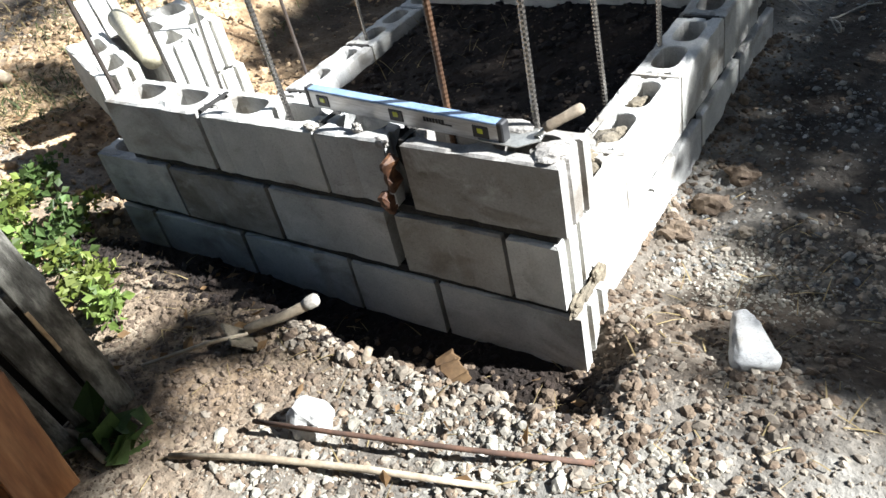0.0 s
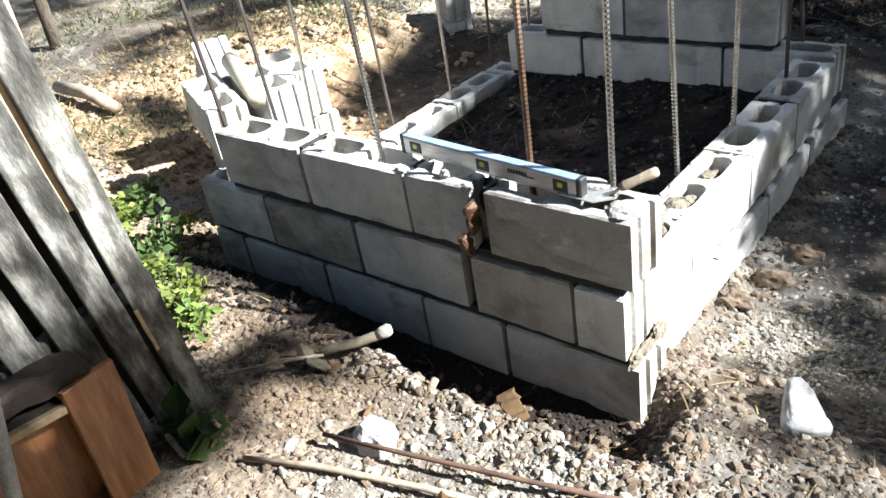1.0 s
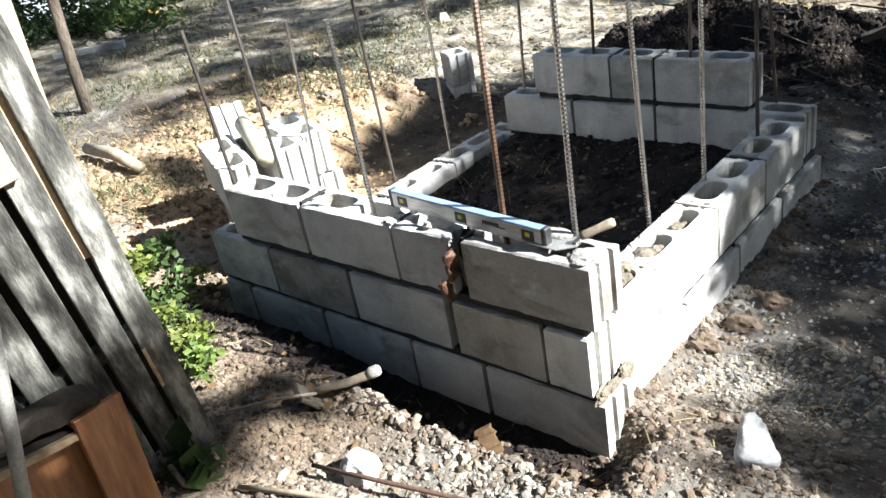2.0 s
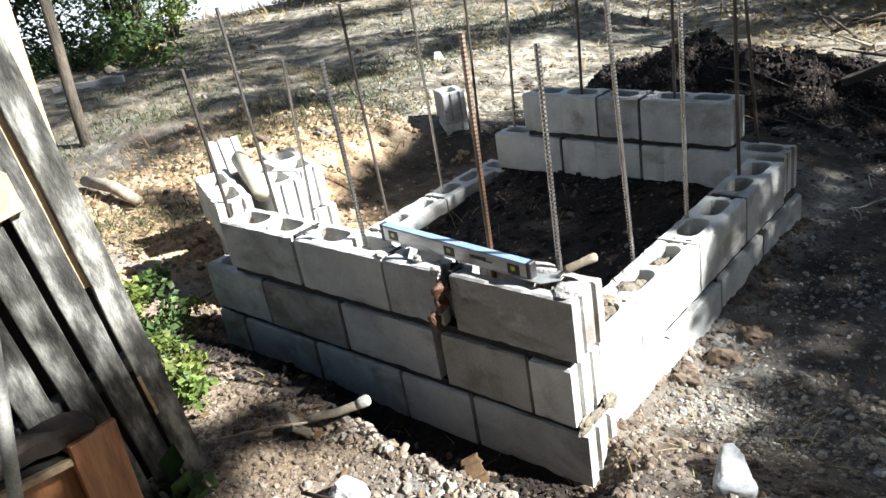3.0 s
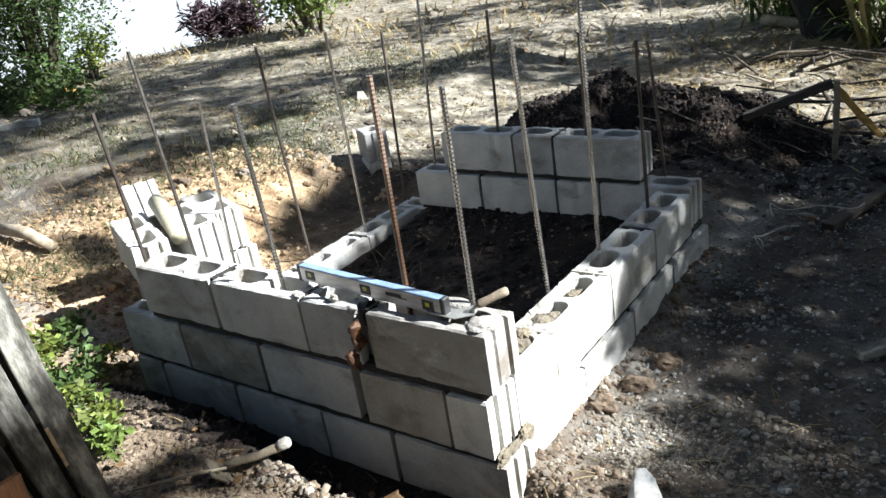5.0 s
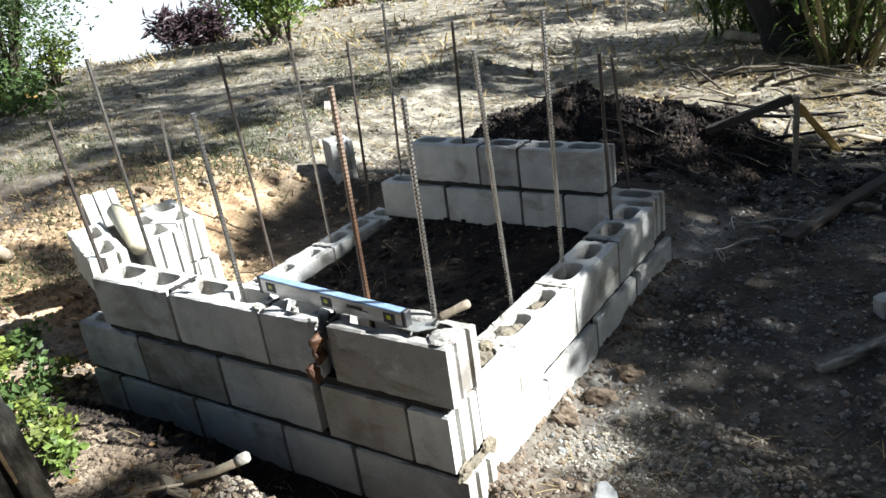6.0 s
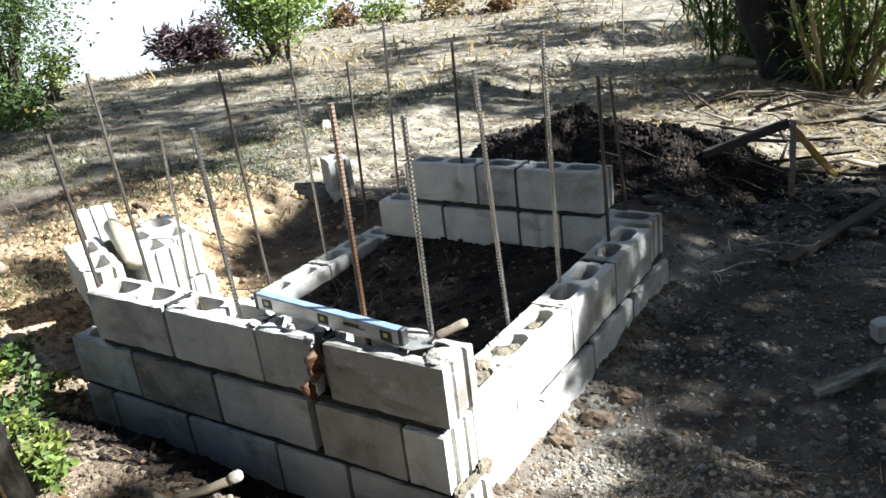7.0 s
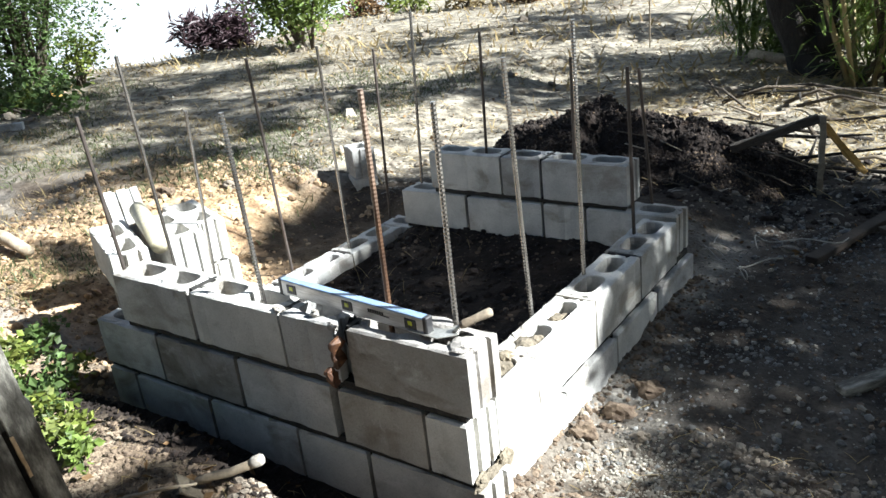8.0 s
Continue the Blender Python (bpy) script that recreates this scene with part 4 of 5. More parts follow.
stick([(-4.03, 0.681, 0.19), (-3.65, 0.669, 0.2), (-3.3, 0.628, 0.17)], [0.035, 0.04, 0.03], STICKWOOD, "short pale log lying on the earth", "log")
stick([(-5.035, 1.2, 0.05), (-5.03, 1.225, 0.6), (-5.008, 1.276, 1.377), (-4.98, 1.35, 2.6)], [0.05, 0.045, 0.042, 0.038], BARK, "slanting bare wooden pole standing in the earth", "pole")
stick([(-2.276, 7.284, 0.1), (-2.27, 7.286, 0.65), (-2.26, 7.29, 1.4)], [0.008, 0.008, 0.007], STICKWOOD, "thin pale stake standing on the slope", "stake")
stick([(-2.66, 2.62, 0.12), (-2.675, 2.6, 0.18), (-2.69, 2.58, 0.25)], [0.025, 0.022, 0.02], STICKWOOD, "short broken stick standing in the earth")
stick([(-0.486, -0.532, 0.17), (-0.277, -0.482, 0.172), (-0.006, -0.406, 0.165), (0.243, -0.331, 0.16)], [0.006] * 4, DARKRUST, "rusty steel rod lying on gravel", "steel rod")
stick([(-0.623, -0.677, 0.15), (-0.433, -0.605, 0.158), (-0.172, -0.524, 0.156), (0.088, -0.453, 0.15)], [0.007, 0.008, 0.008, 0.006], STICKWOOD, "long pale stick lying on gravel")
stick([(-0.907, -0.51, 0.165), (-0.78, -0.386, 0.175), (-0.696, -0.325, 0.18)], [0.005, 0.006, 0.004], STICKWOOD, "thin dry twig lying on gravel")
stick([(-0.962, -0.758, 0.17), (-0.856, -0.738, 0.18), (-0.74, -0.759, 0.17)], [0.009, 0.01, 0.008], STICKWOOD, "short grey stick beside a crate")
stick([(-0.392, -0.268, 0.11), (-0.382, -0.257, 0.14), (-0.372, -0.241, 0.165)], [0.009, 0.012, 0.01], STICKWOOD, "short wooden stub standing in gravel")
rw = random.Random(4)
for k in range(4):
    x, y = 0.154 + rw.uniform(-0.06, 0.08), 1.846 + rw.uniform(-0.1, 0.12)
    pts = []
    for i in range(16):
        t = i / 15
        pts.append((x + 0.09 * math.sin(5 * t + k) + 0.25 * t * (k % 2), y + 0.1 * math.cos(4 * t + 2 * k) + 0.4 * t * (k % 3 == 0), 0.12 + 0.03 * math.sin(7 * t + k) ** 2))
    stick(pts, [0.0028] * 16, WIRE, "loose pale bent wire lying on the earth", "wire")
for k in range(48):
    a = rw.uniform(0, 6.28)
    x, y = rw.uniform(-0.85, 1.5), rw.uniform(3.35, 5.1)
    l = rw.uniform(0.3, 1.1)
    z = ground_height(x, y, False)
    stick([(x, y, z + 0.02), (x + 0.5 * l * math.cos(a), y + 0.5 * l * math.sin(a) * 0.4, z + rw.uniform(0.03, 0.12)), (x + l * math.cos(a), y + l * math.sin(a) * 0.4, z + rw.uniform(0.02, 0.16))],
          [rw.uniform(0.008, 0.02), 0.012, 0.005], rw.choice([STICKWOOD, BARK, BARK, DARKBARK]), "dry fallen branch lying on straw", "branch")

# ---- stones ----


def stone(x, y, size, label, seed, material=STONE, lift=0.3, rough=0.6):
    bm = bmesh.new()
    lump(bm, size, pose(0, 0, 0), seed, rough, 3)
    return thing("stone", bm, material, pose(x, y, ground_height(x, y) + size[2] * lift), label, "stone", "larger loose stones")


bm = bmesh.new()
bmesh.ops.create_icosphere(bm, subdivisions=4, radius=1.0)
for v in bm.verts:
    a = [math.copysign(abs(k) ** 0.5, k) for k in v.co]
    c = Vector((a[0] * (0.04 - 0.017 * a[1]), a[1] * 0.082, a[2] * 0.024))
    v.co = c + Vector((noise.noise(c * 25), noise.noise(c * 25 + Vector((5, 0, 0))), noise.noise(c * 25 + Vector((0, 5, 0))))) * 0.006 + Vector((noise.noise(c * 90), noise.noise(c * 90 + Vector((3, 0, 0))), noise.noise(c * 90 + Vector((0, 3, 0))))) * 0.003
thing("concrete_lump", bm, CONCRETE, pose(0.409, 0.106, ground_height(0.409, 0.106) + 0.022, 4, 3, 28.5), "pale wedge-shaped lump of old concrete on gravel", "concrete lump", smooth=True)
stone(-0.381, -0.462, (0.054, 0.05, 0.044), "white rough rounded stone on gravel", 4, WHITESTONE, 0.6, 0.28)
bm = bmesh.new()
slab(bm, (0.10, 0.05, 0.006), None, 0.002, 0.006, 6)
thing("curled_leaf", bm, LITTER, pose(-0.175, -0.192, 0.12, 12, 14, -30), "large curled brown leaf at the trench's lip", "leaf")
stone(0.277, 0.568, (0.024, 0.02, 0.016), "small white stone on gravel", 5)
stone(0.143, 0.686, (0.05, 0.045, 0.03), "brown clod of earth beside the wall", 6, CLOD)
stone(0.191, 0.861, (0.045, 0.04, 0.03), "brown clod of earth beside the wall", 7, CLOD)
stone(0.105, 0.52, (0.04, 0.035, 0.025), "brown clod of earth beside the wall", 8, CLOD)
stone(0.973, 0.948, (0.03, 0.025, 0.02), "small white stone on shaded earth", 8)
stone(0.325, 2.22, (0.05, 0.03, 0.02), "grey flat stone on shaded earth", 9)
stone(-3.2, 1.5, (0.07, 0.05, 0.045), "rounded tan stone on the bank", 2, CLOD)
stone(-2.88, 1.74, (0.06, 0.04, 0.03), "pale stone on the bank", 6)
stone(-2.24, 3.2, (0.05, 0.04, 0.03), "pale stone on dark soil", 7)
stone(-1.79, 4.69, (0.09, 0.06, 0.05), "grey stone on dry grass", 8)


def scatter(name, count, spots, rnd, material, label, dens, lo, hi, level=1, flat=0.7):
    tv, tf = [], []
    bm = bmesh.new()
    bmesh.ops.create_icosphere(bm, subdivisions=level, radius=1.0)
    tv = [v.co.copy() for v in bm.verts]
    tf = [[v.index for v in f.verts] for f in bm.faces]
    bm.free()
    verts, faces, made = [], [], 0
    for _ in range(count * 8):
        if made >= count:
            break
        x, y = rnd.uniform(spots[0], spots[1]), rnd.uniform(spots[2], spots[3])
        if rnd.random() > dens(x, y):
            continue
        s = lo * (hi / lo) ** (rnd.random() ** 2.2)
        e = Euler((rnd.uniform(0, 6), rnd.uniform(0, 6), rnd.uniform(0, 6))).to_matrix()
        sx, sy, sz = s * rnd.uniform(0.8, 1.3), s * rnd.uniform(0.7, 1.1), s * rnd.uniform(0.5, 0.9)
        c = Vector((x, y, ground_height(x, y) + s * rnd.uniform(-0.35, 0.28)))
        k = len(verts)
        for v in tv:
            q = e @ Vector((v.x * sx, v.y * sy, v.z * sz)) * (1 + rnd.uniform(-0.26, 0.2))
            verts.append((c.x + q.x, c.y + q.y, c.z + q.z * flat))
        faces += [[i + k for i in f] for f in tf]
        made += 1
    return tagged(new(name, raw_mesh(name, verts, faces, material)), label, "gravel", "", "stuff")


def built(x, y):
    """Where walls stand."""
    return (-1.6 < x < 0.02 and (-0.01 < y < 0.16 or 1.67 < y < 1.84)) or (0.1 < y < 1.8 and (-0.16 < x < 0.01 or -1.6 < x < -1.4))


def near_gravel(x, y):
    if built(x, y) or (-1.4 < x < -0.16 and 0.15 < y < 1.7):
        return 0.0
    if -1.9 < x < 0.15 and (-0.24 if x > -0.5 else -0.19) < y < 0.02:
        return 0.0
    n = noise.noise((x * 2.3, y * 2.3, 1))
    d = 0.22 + 0.8 * n
    if y < 0 and x > -0.35:
        d += 0.2
    if y < 0 and x < -0.35:
        d -= 0.15
    d -= 0.5 * smoothstep(0.05, 0.3, x) * smoothstep(0.5, 0.8, y)
    d -= 0.35 * smoothstep(-0.4, -0.9, x)
    return d


rs = random.Random(8)
heap_spots = [p for (s, i, j), p in HEAP.items() if s == 3 and 8 < i < 142 and 8 < j < 120]
spill_spots = [p for (s, i, j), p in HEAP.items() if s == 5 and 12 < i < 138 and 12 < j < 138]


def heap_clods(count, material, label, lo, hi, seed, spots):
    """Clods lying on the soil heap."""
    rnd = random.Random(seed)
    bm = bmesh.new()
    bmesh.ops.create_icosphere(bm, subdivisions=1, radius=1.0)
    tv = [v.co.copy() for v in bm.verts]
    tf = [[v.index for v in f.verts] for f in bm.faces]
    bm.free()
    verts, faces = [], []
    for _ in range(count):
        x, y, z = rnd.choice(spots)
        s = lo * (hi / lo) ** (rnd.random() ** 2)
        k = len(verts)
        e = Euler((rnd.uniform(0, 6), rnd.uniform(0, 6), rnd.uniform(0, 6))).to_matrix()
        for v in tv:
            q = e @ Vector((v.x * s, v.y * s * 0.8, v.z * s * 0.65)) * (1 + rnd.uniform(-0.3, 0.3))
            verts.append((x + q.x, y + q.y, z + q.z + s * 0.2))
        faces += [[i + k for i in f] for f in tf]
    return tagged(new("soil_clods", raw_mesh("soil_clods", verts, faces, material)), label, "soil clods", "", "stuff")


heap_clods(7000, DARKSOIL, "dark clods on the soil heap", 0.004, 0.02, 1, heap_spots)
heap_clods(900, CLOD, "brown clods on the soil heap", 0.004, 0.014, 2, heap_spots)
heap_clods(2600, CLOD, "brown clods on the soil spill", 0.003, 0.012, 4, spill_spots)
for k in range(16):
    x, y, z = rs.choice([p for p in heap_spots if p[0] > -0.85 and p[1] < 3.25])
    a, l = rs.uniform(-0.9, 0.5), rs.uniform(0.15, 0.5)
    dx, dy = math.cos(a) * l, math.sin(a) * l * 0.5
    stick([(x, y, z + 0.015), (x + dx * 0.5, y + dy * 0.5, z + 0.03 - 0.12 * l), (x + dx, y + dy, z + rs.uniform(-0.35, 0.1) * l)], [0.004, 0.005, 0.002], rs.choice([STICKWOOD, BARK, DARKBARK, BARK]), "thin root sticking out of the soil heap", "root")
scatter("gravel", 5000, (-1.2, 1.2, -0.9, 0.9), rs, STONE, "loose pale limestone gravel", near_gravel, 0.0035, 0.019)
scatter("gravel", 4200, (-4.5, 1.6, -0.6, 3.2), rs, STONE, "loose pale limestone gravel", near_gravel, 0.004, 0.018)
scatter("gravel", 6500, (0.03, 1.3, 0.4, 3.2), rs, PATHSTONE, "loose grey gravel on the shaded path", lambda x, y: 0.5 + noise.noise((x * 2, y * 2, 3)), 0.002, 0.013)
scatter("dry_clods", 11000, (-1.7, 0.45, -0.95, -0.22), rs, DRYCLOD, "dry brown earth clods mixed with gravel", lambda x, y: 0.35 + 0.6 * noise.noise((x * 3.5, y * 3.5, 14)) + 0.5 * smoothstep(-0.3, -0.7, x), 0.0025, 0.016)
scatter("pale_gravel", 3600, (-0.75, 0.75, -0.95, -0.23), rs, PALESTONE, "pale crushed limestone gravel", lambda x, y: smoothstep(-0.5, 0.0, x + 0.4 * noise.noise((x * 4, y * 4, 21))) * (0.35 + 0.9 * noise.noise((x * 4, y * 4, 22))), 0.003, 0.017)
scatter("pale_gravel", 450, (-0.6, 0.75, -0.95, -0.27), rs, PALESTONE, "larger pale limestone lumps", lambda x, y: 0.25 + 0.4 * smoothstep(-0.5, 0.1, x) + 0.6 * noise.noise((x * 5, y * 5, 25)), 0.007, 0.021, 2, 0.8)
scatter("pale_gravel", 1500, (0.1, 0.65, 0.2, 0.6), rs, PALESTONE, "fine pale crushed limestone gravel", lambda x, y: math.exp(-((x - 0.36) / 0.16) ** 2 - ((y - 0.42) / 0.13) ** 2), 0.003, 0.01)
scatter("gravel", 1600, (0.08, 0.95, -0.4, 0.5), rs, STONE, "loose pale limestone gravel", lambda x, y: 0.7, 0.003, 0.014)
scatter("soil_crumbs", 900, (0.0, 0.6, -0.3, 0.25), rs, CLOD, "loose brown earth crumbs", lambda x, y: 0.7, 0.004, 0.02)
scatter("stones", 9000, (-9.5, 1.8, 2.3, 9.0), rs, STONE, "small grey stones and crumbs on the slope", lambda x, y: 0.5 + noise.noise((x * 1.2, y * 1.2, 31)), 0.006, 0.028)
scatter("gravel", 900, (0.15, 1.35, 0.35, 2.6), rs, PATHSTONE, "loose grey gravel on the shaded path", lambda x, y: 0.5 + noise.noise((x * 3, y * 3, 41)), 0.005, 0.02, 2, 0.75)
scatter("pale_gravel", 650, (0.12, 1.35, 0.35, 2.8), rs, PALESTONE, "pale stones on the shaded path", lambda x, y: 0.6, 0.003, 0.02)
scatter("fine_crumbs", 14000, (-1.4, 0.7, -0.95, -0.22), rs, DRYCLOD, "fine dry crumbs of earth among gravel", lambda x, y: 0.9, 0.0012, 0.0045)
scatter("gravel", 130, (-0.66, 0.12, -0.3, -0.2), rs, STONE, "larger stones along the trench's lip", lambda x, y: 0.8, 0.009, 0.022, 2, 0.85)
scatter("soil_clods", 420, (-0.66, 0.3, -0.3, -0.08), rs, CLOD, "dark clods along the trench's lip", lambda x, y: 0.8, 0.006, 0.022, 2, 0.85)
scatter("wall_rubble", 420, (0.02, 0.24, 0.0, 1.8), rs, DRYCLOD, "rubble and clods along the wall's foot", lambda x, y: 1 - smoothstep(0.02, 0.22, x), 0.005, 0.024, 2)
# mulch in the near-black soil colour, which also deepens the trench's shadow
scatter("trench_mulch", 2200, (-1.7, 0.18, -0.25, -0.005), rs, DARKSOIL, "dark crumbs and mulch in the trench, darkened for its shade", lambda x, y: 0.7, 0.004, 0.02)
scatter("dry_clods", 7500, (-4.2, -1.6, -0.5, 2.2), rs, BANKCLOD, "dry orange-tan earth clods on the bank", lambda x, y: (0.55 + 0.6 * noise.noise((x * 2.5, y * 2.5, 33))) * (1 - 0.85 * smoothstep(1.0, 1.4, y) * smoothstep(-2.7, -2.3, x)), 0.005, 0.036)
scatter("soil_crumbs", 7500, (-3.2, 1.2, -0.9, 2.4), rs, CLOD, "loose brown earth crumbs", lambda x, y: 0.0 if built(x, y) or (-1.7 < x < 0.1 and -0.22 < y < 0) else 0.5 + noise.noise((x * 3, y * 3, 4)), 0.0035, 0.017)
scatter("soil_crumbs", 1500, (-1.4, -0.16, 0.17, 1.7), rs, DARKSOIL, "crumbs of dark bed soil", lambda x, y: 0.7, 0.006, 0.035)
scatter("soil_crumbs", 900, (-1.7, 1.0, 2.5, 4.0), rs, DARKSOIL, "crumbs of dark heaped soil", lambda x, y: 0.7, 0.01, 0.05)
scatter("stones", 1500, (-12.0, 3.5, 2.5, 14.0), rs, STONE, "scattered pale stones in dry grass", lambda x, y: 0.35 + noise.noise((x * 0.8, y * 0.8, 2)), 0.02, 0.09)

# ---- dry grass, leaves, plants ----


def blades(name, count, spots, rnd, material, label, dens, lo, hi, width, lean, category):
    verts, faces, made = [], [], 0
    for _ in range(count * 6):
        if made >= count:
            break
        x, y = rnd.uniform(spots[0], spots[1]), rnd.uniform(spots[2], spots[3])
        if rnd.random() > dens(x, y):
            continue
        l, a = rnd.uniform(lo, hi), rnd.uniform(0, 6.28)
        t = rnd.uniform(*lean)
        d = Vector((math.cos(a) * math.sin(t), math.sin(a) * math.sin(t), math.cos(t)))
        s = Vector((-math.sin(a), math.cos(a), 0)) * width * rnd.uniform(0.6, 1.3)
        p = Vector((x, y, ground_height(x, y) + 0.004))
        q, r = p + d * l * 0.55, p + d * l + Vector((math.cos(a), math.sin(a), -0.5)) * l * 0.2
        k = len(verts)
        verts += [p - s, p + s, q + s * 0.8, q - s * 0.8, r]
        faces += [(k, k + 1, k + 2, k + 3), (k + 3, k + 2, k + 4)]
        made += 1
    return tagged(new(name, raw_mesh(name, verts, faces, material)), label, category, "", "stuff")


def litter_zone(x, y):
    if -1.7 < x < 0.1 and y < 1.9:
        return 0.0
    return smoothstep(1.8, 3.6, y - 0.35 * (x + 1)) * (0.55 + 0.8 * noise.noise((x * 0.9, y * 0.9, 6)))


blades("dry_grass", 9000, (-9.0, 3.0, 1.6, 9.0), rs, STRAW, "dry yellow grass and straw lying on the earth", litter_zone, 0.05, 0.2, 0.004, (1.0, 1.5), "dry grass")
PALE_LITTER = surface("grey_litter", [(0.3, (0.16, 0.14, 0.11)), (0.7, (0.42, 0.39, 0.33))], 9, 60, 0.85, 0.2, 0.001, vary="island")
blades("leaf_litter", 22000, (-12.0, 2.5, 2.2, 12.0), rs, PALE_LITTER, "grey and tan leaf litter strewn over the slope", lambda x, y: 0.0 if (-1.7 < x < 0.1 and y < 2.6) else 0.45 + 0.8 * noise.noise((x * 0.7, y * 0.7, 16)), 0.02, 0.09, 0.009, (1.2, 1.52), "leaf litter")
blades("dry_grass", 2500, (-1.6, 2.2, 3.5, 5.8), rs, STRAW, "dry straw under fallen branches", lambda x, y: 0.5 + noise.noise((x * 1.1, y * 1.1, 61)), 0.06, 0.3, 0.004, (1.2, 1.55), "dry grass")
blades("dry_grass", 6000, (-14.0, 3.0, 5.0, 18.0), rs, STRAW, "dry yellow grass on the slope", lambda x, y: 0.5 + noise.noise((x * 0.5, y * 0.5, 6)), 0.08, 0.25, 0.012, (0.5, 1.5), "dry grass")
blades("green_grass", 7000, (-9.0, -2.2, 0.9, 6.0), rs, GRASS_DULL, "sparse green grass on the earth", lambda x, y: smoothstep(0.0, 0.4, noise.noise((x * 0.7, y * 0.7, 12))), 0.025, 0.09, 0.004, (0.5, 1.45), "grass")
blades("green_grass", 3500, (-6.5, -2.6, 0.2, 2.6), rs, GRASS_DULL, "dull green grass on the earth beside the pit", lambda x, y: smoothstep(-0.05, 0.35, noise.noise((x * 1.1, y * 1.1, 52))), 0.02, 0.08, 0.004, (0.4, 1.45), "grass")
blades("dry_grass", 4000, (-6.5, -2.6, 0.2, 3.2), rs, STRAW, "dry yellow grass beside the pit", lambda x, y: 0.3 + noise.noise((x * 1.1, y * 1.1, 55)), 0.03, 0.12, 0.003, (0.8, 1.5), "dry grass")
blades("dry_twigs", 500, (-1.4, 1.2, -0.9, 0.8), rs, STRAW, "bits of straw and twig on gravel", lambda x, y: 0.0 if built(x, y) else 0.6, 0.02, 0.09, 0.0015, (1.3, 1.55), "straw")
blades("roots", 120, (-1.4, -0.2, 0.17, 1.7), rs, STRAW, "dry roots in dark bed soil", lambda x, y: smoothstep(-0.6, -1.3, x), 0.04, 0.13, 0.0012, (0.6, 1.5), "roots")


def fallen(count, spots, rnd, dens):
    verts, faces, made = [], [], 0
    while made < count:
        x, y = rnd.uniform(spots[0], spots[1]), rnd.uniform(spots[2], spots[3])
        if built(x, y) or rnd.random() > dens(x, y):
            continue
        leaf_verts(verts, faces, Vector((x, y, ground_height(x, y) + 0.012)), rnd.uniform(0.02, 0.05), rnd, 0.0, 0.6)
        made += 1
    return tagged(new("fallen_leaves", raw_mesh("fallen_leaves", verts, faces, LITTER)), "dry orange-brown leaves fallen on the earth", "fallen leaves", "", "stuff")


fallen(60, (-1.4, 0.4, -0.8, -0.02), rs, lambda x, y: 0.5)
fallen(120, (-3.5, -0.6, -0.6, 0.4), rs, lambda x, y: 0.5)
fallen(400, (-4, 1.2, 1.9, 6), rs, lambda x, y: 0.5)


def leafy(name, c, r, count, size, material, label, category, seed, stems=5, flat=1.0, hollow=0.5, aspect=0.5, stem_mat=None, lift=0.0):
    """A plant: stems and a crown of many leaves in uneven clumps."""
    rnd = random.Random(seed)
    root = empty(name, pose(*c), label, category)
    clumps = []
    for _ in range(max(6, count // 45)):
        d = Vector((rnd.gauss(0, 1), rnd.gauss(0, 1), rnd.gauss(0, 1))).normalized() * (hollow + (1 - hollow) * rnd.random())
        clumps.append(Vector((d.x * r[0], d.y * r[1], r[2] + d.z * r[2] * 0.95)) * rnd.uniform(0.8, 1.12) + Vector((0, 0, lift)))
    verts, faces = [], []
    for _ in range(count):
        k = rnd.choice(clumps)
        spread = 0.24 * sum(r) / 3
        q = k + Vector((rnd.gauss(0, 1), rnd.gauss(0, 1), rnd.gauss(0, 1) * flat)) * spread
        q.z = max(q.z, 0.01)
        leaf_verts(verts, faces, q, size * rnd.uniform(0.6, 1.3), rnd, 0.2, aspect)
    part("crown", raw_mesh("crown", verts, faces, material), None, root)
    for k in range(stems):
        bm = bmesh.new()
        tip = rnd.choice(clumps)
        w = 0.02 * sum(r) / 3
        o = Vector((rnd.uniform(-0.15, 0.15) * r[0], rnd.uniform(-0.15, 0.15) * r[1], -0.02))
        tube(bm, [o, o.lerp(tip, 0.5) + Vector((rnd.uniform(-0.1, 0.1) * r[0], 0, 0.1 * r[2])), tip], [w * 2, w * 1.4, w * 0.5], 6)
        part("stem", bm, stem_mat or BARK, root, smooth=True)
    return root


def on_ground(x, y, dz=-0.02):
    return (x, y, ground_height(x, y, False) + dz)


# weeds by the fence and the wall's end
for i, (x, y, r, n, mt) in enumerate([(-1.15, -0.42, 0.10, 70, CANE_LEAF), (-1.35, -0.36, 0.13, 110, LEAF_YELLOW), (-1.6, -0.24, 0.14, 120, LEAF), (-1.85, -0.08, 0.15, 130, LEAF_YELLOW),
                                      (-2.1, 0.02, 0.13, 110, LEAF), (-1.75, -0.34, 0.14, 80, CANE_LEAF), (-2.0, -0.22, 0.16, 130, LEAF_YELLOW), (-0.8, -0.70, 0.06, 9, LEAF_DARK), (-0.72, -0.67, 0.05, 7, LEAF)]):
    leafy("weed", on_ground(x, y, 0.0), (r * 0.85, r * 0.85, r * 0.55), int(n * (2.2 if i < 7 else 1.3)), 0.034 if i < 7 else 0.085, mt, "low green leafy weed growing in stony earth", "weed", 20 + i, 4, 0.8, 0.3, 0.75, LEAF)
leafy("shrub_tree", on_ground(-8.75, 3.75), (0.98, 0.98, 1.2), 18000, 0.062, LEAF, "dense green multi-stemmed shrub at the slope's edge", "shrub", 41, 12, lift=0.4)
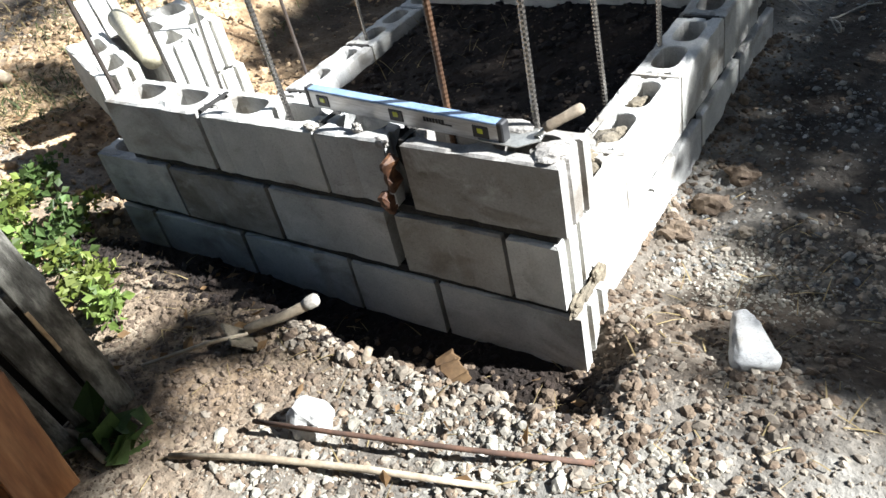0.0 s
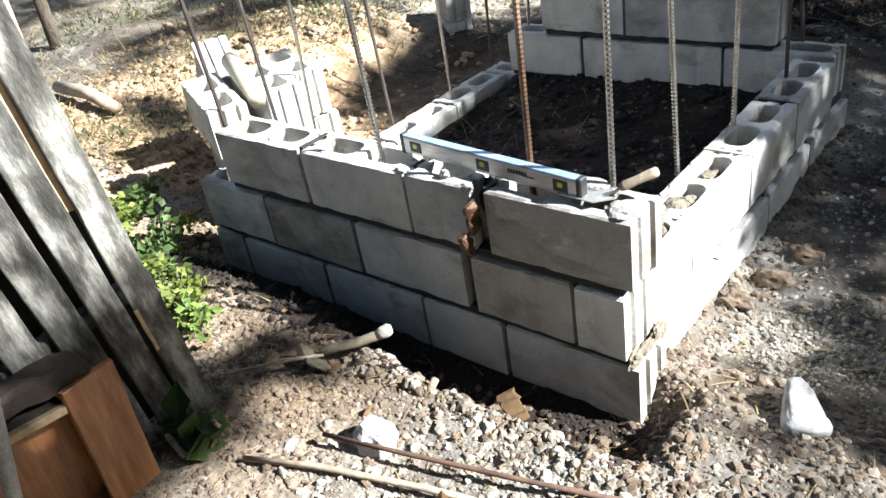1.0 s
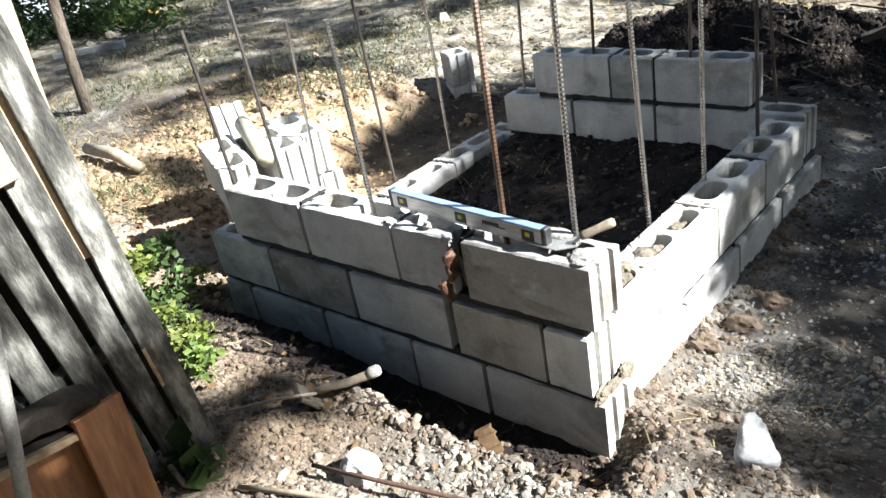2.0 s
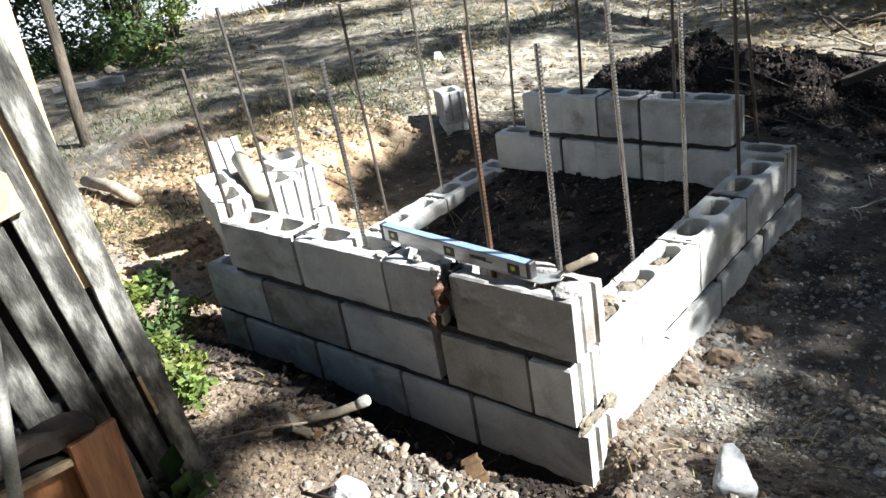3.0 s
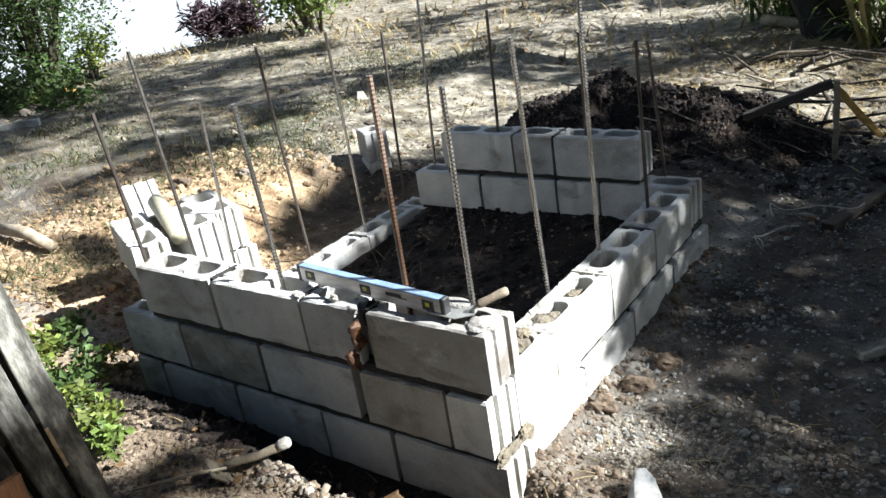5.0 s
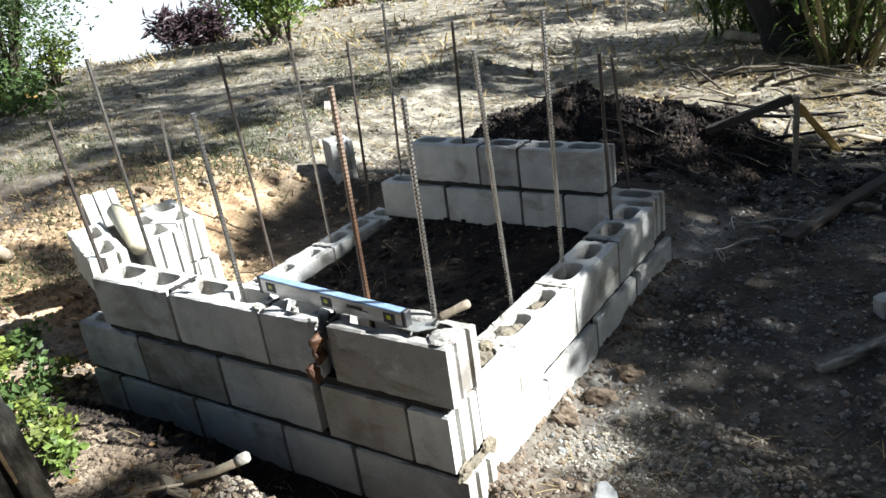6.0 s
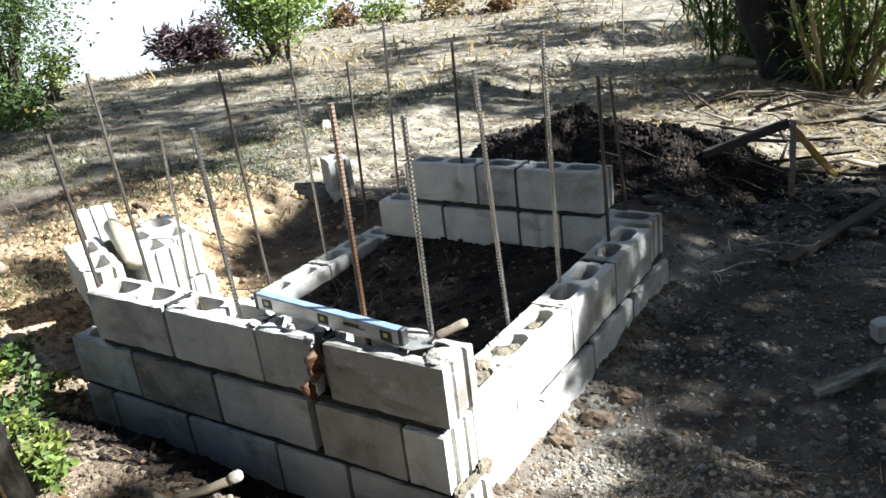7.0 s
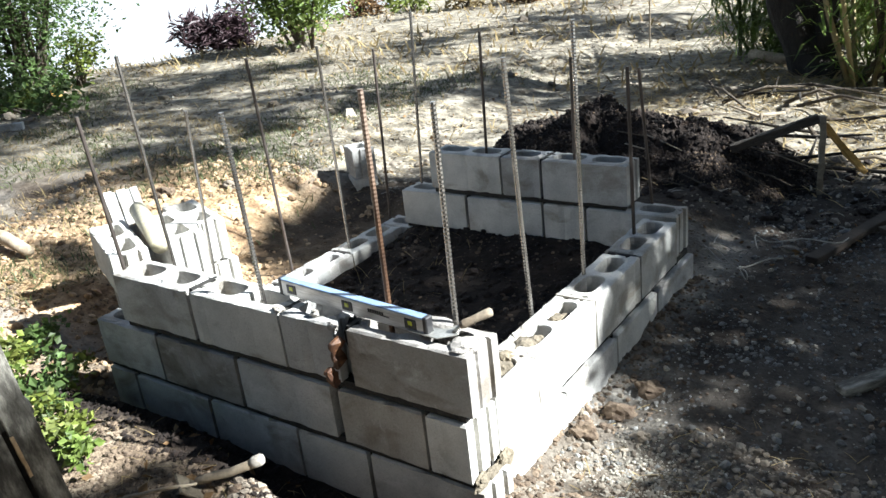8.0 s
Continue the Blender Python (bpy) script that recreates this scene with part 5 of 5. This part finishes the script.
leafy("shrub_tree", on_ground(-9.3, 2.5), (1.15, 1.15, 1.4), 10000, 0.085, LEAF_DARK, "dark green multi-stemmed shrub at the slope's edge", "shrub", 42, 10, lift=0.2)
leafy("shrub_tree", on_ground(-8.7, 4.4), (0.38, 0.38, 0.42), 800, 0.07, LEAF_YELLOW, "yellow-green twiggy shrub at the slope's edge", "shrub", 45, 9, hollow=0.2)
leafy("weed", on_ground(-8.0, 3.2), (0.35, 0.35, 0.16), 350, 0.07, LEAF_YELLOW, "low yellow-green growth under shrubs", "weed", 47, 4)
leafy("weed", on_ground(-7.387, 3.034), (0.5, 0.5, 0.22), 380, 0.1, LEAF, "low green growth by a concrete kerb", "weed", 48, 4)
for i, (x, y) in enumerate([(-8.3, 3.35), (-8.5, 2.8), (-8.9, 4.1), (-8.6, 2.2)]):
    leafy("undergrowth", on_ground(x, y), (0.45, 0.45, 0.26), 900, 0.075, (LEAF, LEAF_DARK)[i % 2], "dark green undergrowth at the foot of shrubs", "undergrowth", 90 + i, 7)
for i, (x, y) in enumerate([(-9.56, 7.06), (-9.32, 7.24), (-9.08, 7.42)]):
    leafy("croton_shrub", on_ground(x, y), (0.26, 0.26, 0.32), 850, 0.17, LEAF_PURPLE, "purple-leaved spiky shrub on the brow", "shrub", 50 + i, 5, aspect=0.2)
leafy("bush", on_ground(-7.3, 7.05), (0.74, 0.74, 0.6), 5600, 0.085, CANE_LEAF, "yellow-green leafy bush on bare stems at the brow", "bush", 43, 9, lift=0.3)
stone(-7.55, 6.75, (0.12, 0.1, 0.09), "grey rounded stone under a bush", 21)
stone(-7.3, 6.95, (0.1, 0.09, 0.1), "grey rounded stone under a bush", 22)
stone(-8.35, 3.78, (0.13, 0.1, 0.11), "ochre boulder at the foot of shrubs", 23, YELLOWWOOD)
for i, (x, y) in enumerate([(-9.658, 10.99), (-8.503, 11.29), (-7.458, 11.59), (-6.422, 11.99), (-10.85, 10.67)]):
    leafy("bush", on_ground(x, y), (0.5, 0.5, 0.22), 420, 0.12, (LITTER, LEAF_YELLOW, STRAW)[i % 3], "low dry bush along the far brow", "bush", 60 + i, 5)


def cane_clump(c, r, n, h, seed, label, leaves=40, lean=0.45, stem=None):
    rnd = random.Random(seed)
    root = empty("cane_clump", pose(*c), label, "cane clump")
    verts, faces = [], []
    for _ in range(n):
        a, q = rnd.uniform(0, 6.28), r * math.sqrt(rnd.random())
        b = Vector((q * math.cos(a), q * math.sin(a), -0.03))
        t = b * 1.6 + Vector((rnd.gauss(0, lean), rnd.gauss(0, lean), h * rnd.uniform(0.5, 1.1)))
        bm = bmesh.new()
        w = rnd.uniform(0.012, 0.026)
        tube(bm, [b, b.lerp(t, 0.5) + Vector((rnd.gauss(0, 0.06), rnd.gauss(0, 0.06), 0)), t], [w, w * 0.85, w * 0.5], 6)
        part("cane", bm, stem or (CANE if rnd.random() < 0.7 else BARK), root, smooth=True)
        for _ in range(leaves):
            p = b.lerp(t, rnd.uniform(0.1, 1)) + Vector((rnd.gauss(0, 0.1), rnd.gauss(0, 0.1), 0))
            d = Vector((rnd.gauss(0, 1), rnd.gauss(0, 1), rnd.uniform(-0.3, 1.2))).normalized()
            s = d.cross(Vector((0, 0, 1))).normalized() * rnd.uniform(0.005, 0.011)
            l = rnd.uniform(0.2, 0.6)
            k = len(verts)
            verts += [p - s, p + s, p + d * l * 0.6 + s, p + d * l * 0.6 - s, p + d * l - Vector((0, 0, 0.25 * l))]
            faces += [(k, k + 1, k + 2, k + 3), (k + 3, k + 2, k + 4)]
    tagged(part("leaves", raw_mesh("leaves", verts, faces, CANE_LEAF), None, root), kind="stuff")
    return root


cane_clump(on_ground(0.12, 5.75), 0.28, 16, 2.3, 71, "tall clump of yellow cane with green leaves", 30)
cane_clump(on_ground(-0.92, 6.65), 0.3, 14, 1.4, 72, "tall clump of green grassy cane", 170, 0.25, CANE_LEAF)
cane_clump(on_ground(0.45, 6.2), 0.4, 18, 2.2, 73, "tall clump of green and yellow cane", 50)
cane_clump(on_ground(-0.25, 6.9), 0.45, 16, 2.2, 75, "tall clump of green and yellow cane", 70)
trunk_base = on_ground(-0.3, 5.9, -0.05)
old_tree = empty("tree", pose(*trunk_base), "dark gnarled old tree standing among cane", "tree")
at = Vector(trunk_base)
for nm, pts, radii in (("trunk", [trunk_base, (-0.33, 5.89, 0.2), (-0.42, 5.88, 0.4), (-0.56, 5.85, 0.75), (-0.85, 5.8, 2.4)], [0.25, 0.19, 0.16, 0.12, 0.09]),
                       ("limb", [(-0.31, 5.9, 0.15), (-0.24, 5.92, 0.45), (-0.2, 5.93, 0.8), (-0.1, 5.95, 2.4)], [0.13, 0.12, 0.1, 0.08]),
                       ("limb", [(-0.4, 5.86, 0.35), (-0.36, 5.88, 0.8), (-0.38, 5.9, 1.9)], [0.09, 0.07, 0.05])):
    bm = bmesh.new()
    tube(bm, [Vector(p) - at for p in pts], radii, 14)
    for _ in range(2):
        bmesh.ops.subdivide_edges(bm, edges=[e for e in bm.edges if e.calc_length() > 0.12], cuts=2, use_grid_fill=True)
    for v in bm.verts:
        k = Vector((v.co.x * 6, v.co.y * 6, v.co.z * 1.5))
        v.co += Vector((noise.noise(k), noise.noise(k + Vector((9, 0, 0))), 0)) * 0.05
    part(nm, bm, DARKBARK, old_tree, smooth=True)
stick([on_ground(-0.95, 6.35, 0.08), (-0.72, 6.25, 0.2), on_ground(-0.5, 6.15, 0.06)], [0.045, 0.05, 0.04], STICKWOOD, "fallen pale log beside a tree trunk", "log")
stone(-0.726, 5.05, (0.14, 0.07, 0.05), "pale flat stone among fallen cane", 12)
stone(0.657, 4.75, (0.16, 0.1, 0.07), "pale flat stone among fallen cane", 13)

# ---- distance ----


# a glowing sheet added to paint the white haze beyond the brow
def backdrop():
    m, nt, p = shader("haze")
    e = nt.nodes.new("ShaderNodeEmission")
    e.inputs[0].default_value, e.inputs[1].default_value = (0.93, 0.97, 1.0, 1), 0.45
    nt.links.new(e.outputs[0], nt.nodes["Material Output"].inputs[0])
    verts, faces, n = [], [], 48
    for k in range(n + 1):
        a = math.radians(80 + 110 * k / n)
        for z in (-30, 60):
            verts.append((80 * math.cos(a), 80 * math.sin(a), z))
    faces = [(2 * k, 2 * k + 2, 2 * k + 3, 2 * k + 1) for k in range(n)]
    return tagged(new("backdrop", raw_mesh("backdrop", verts, faces, m)), "bright white hazy distance", "backdrop", "", "structure")


backdrop()
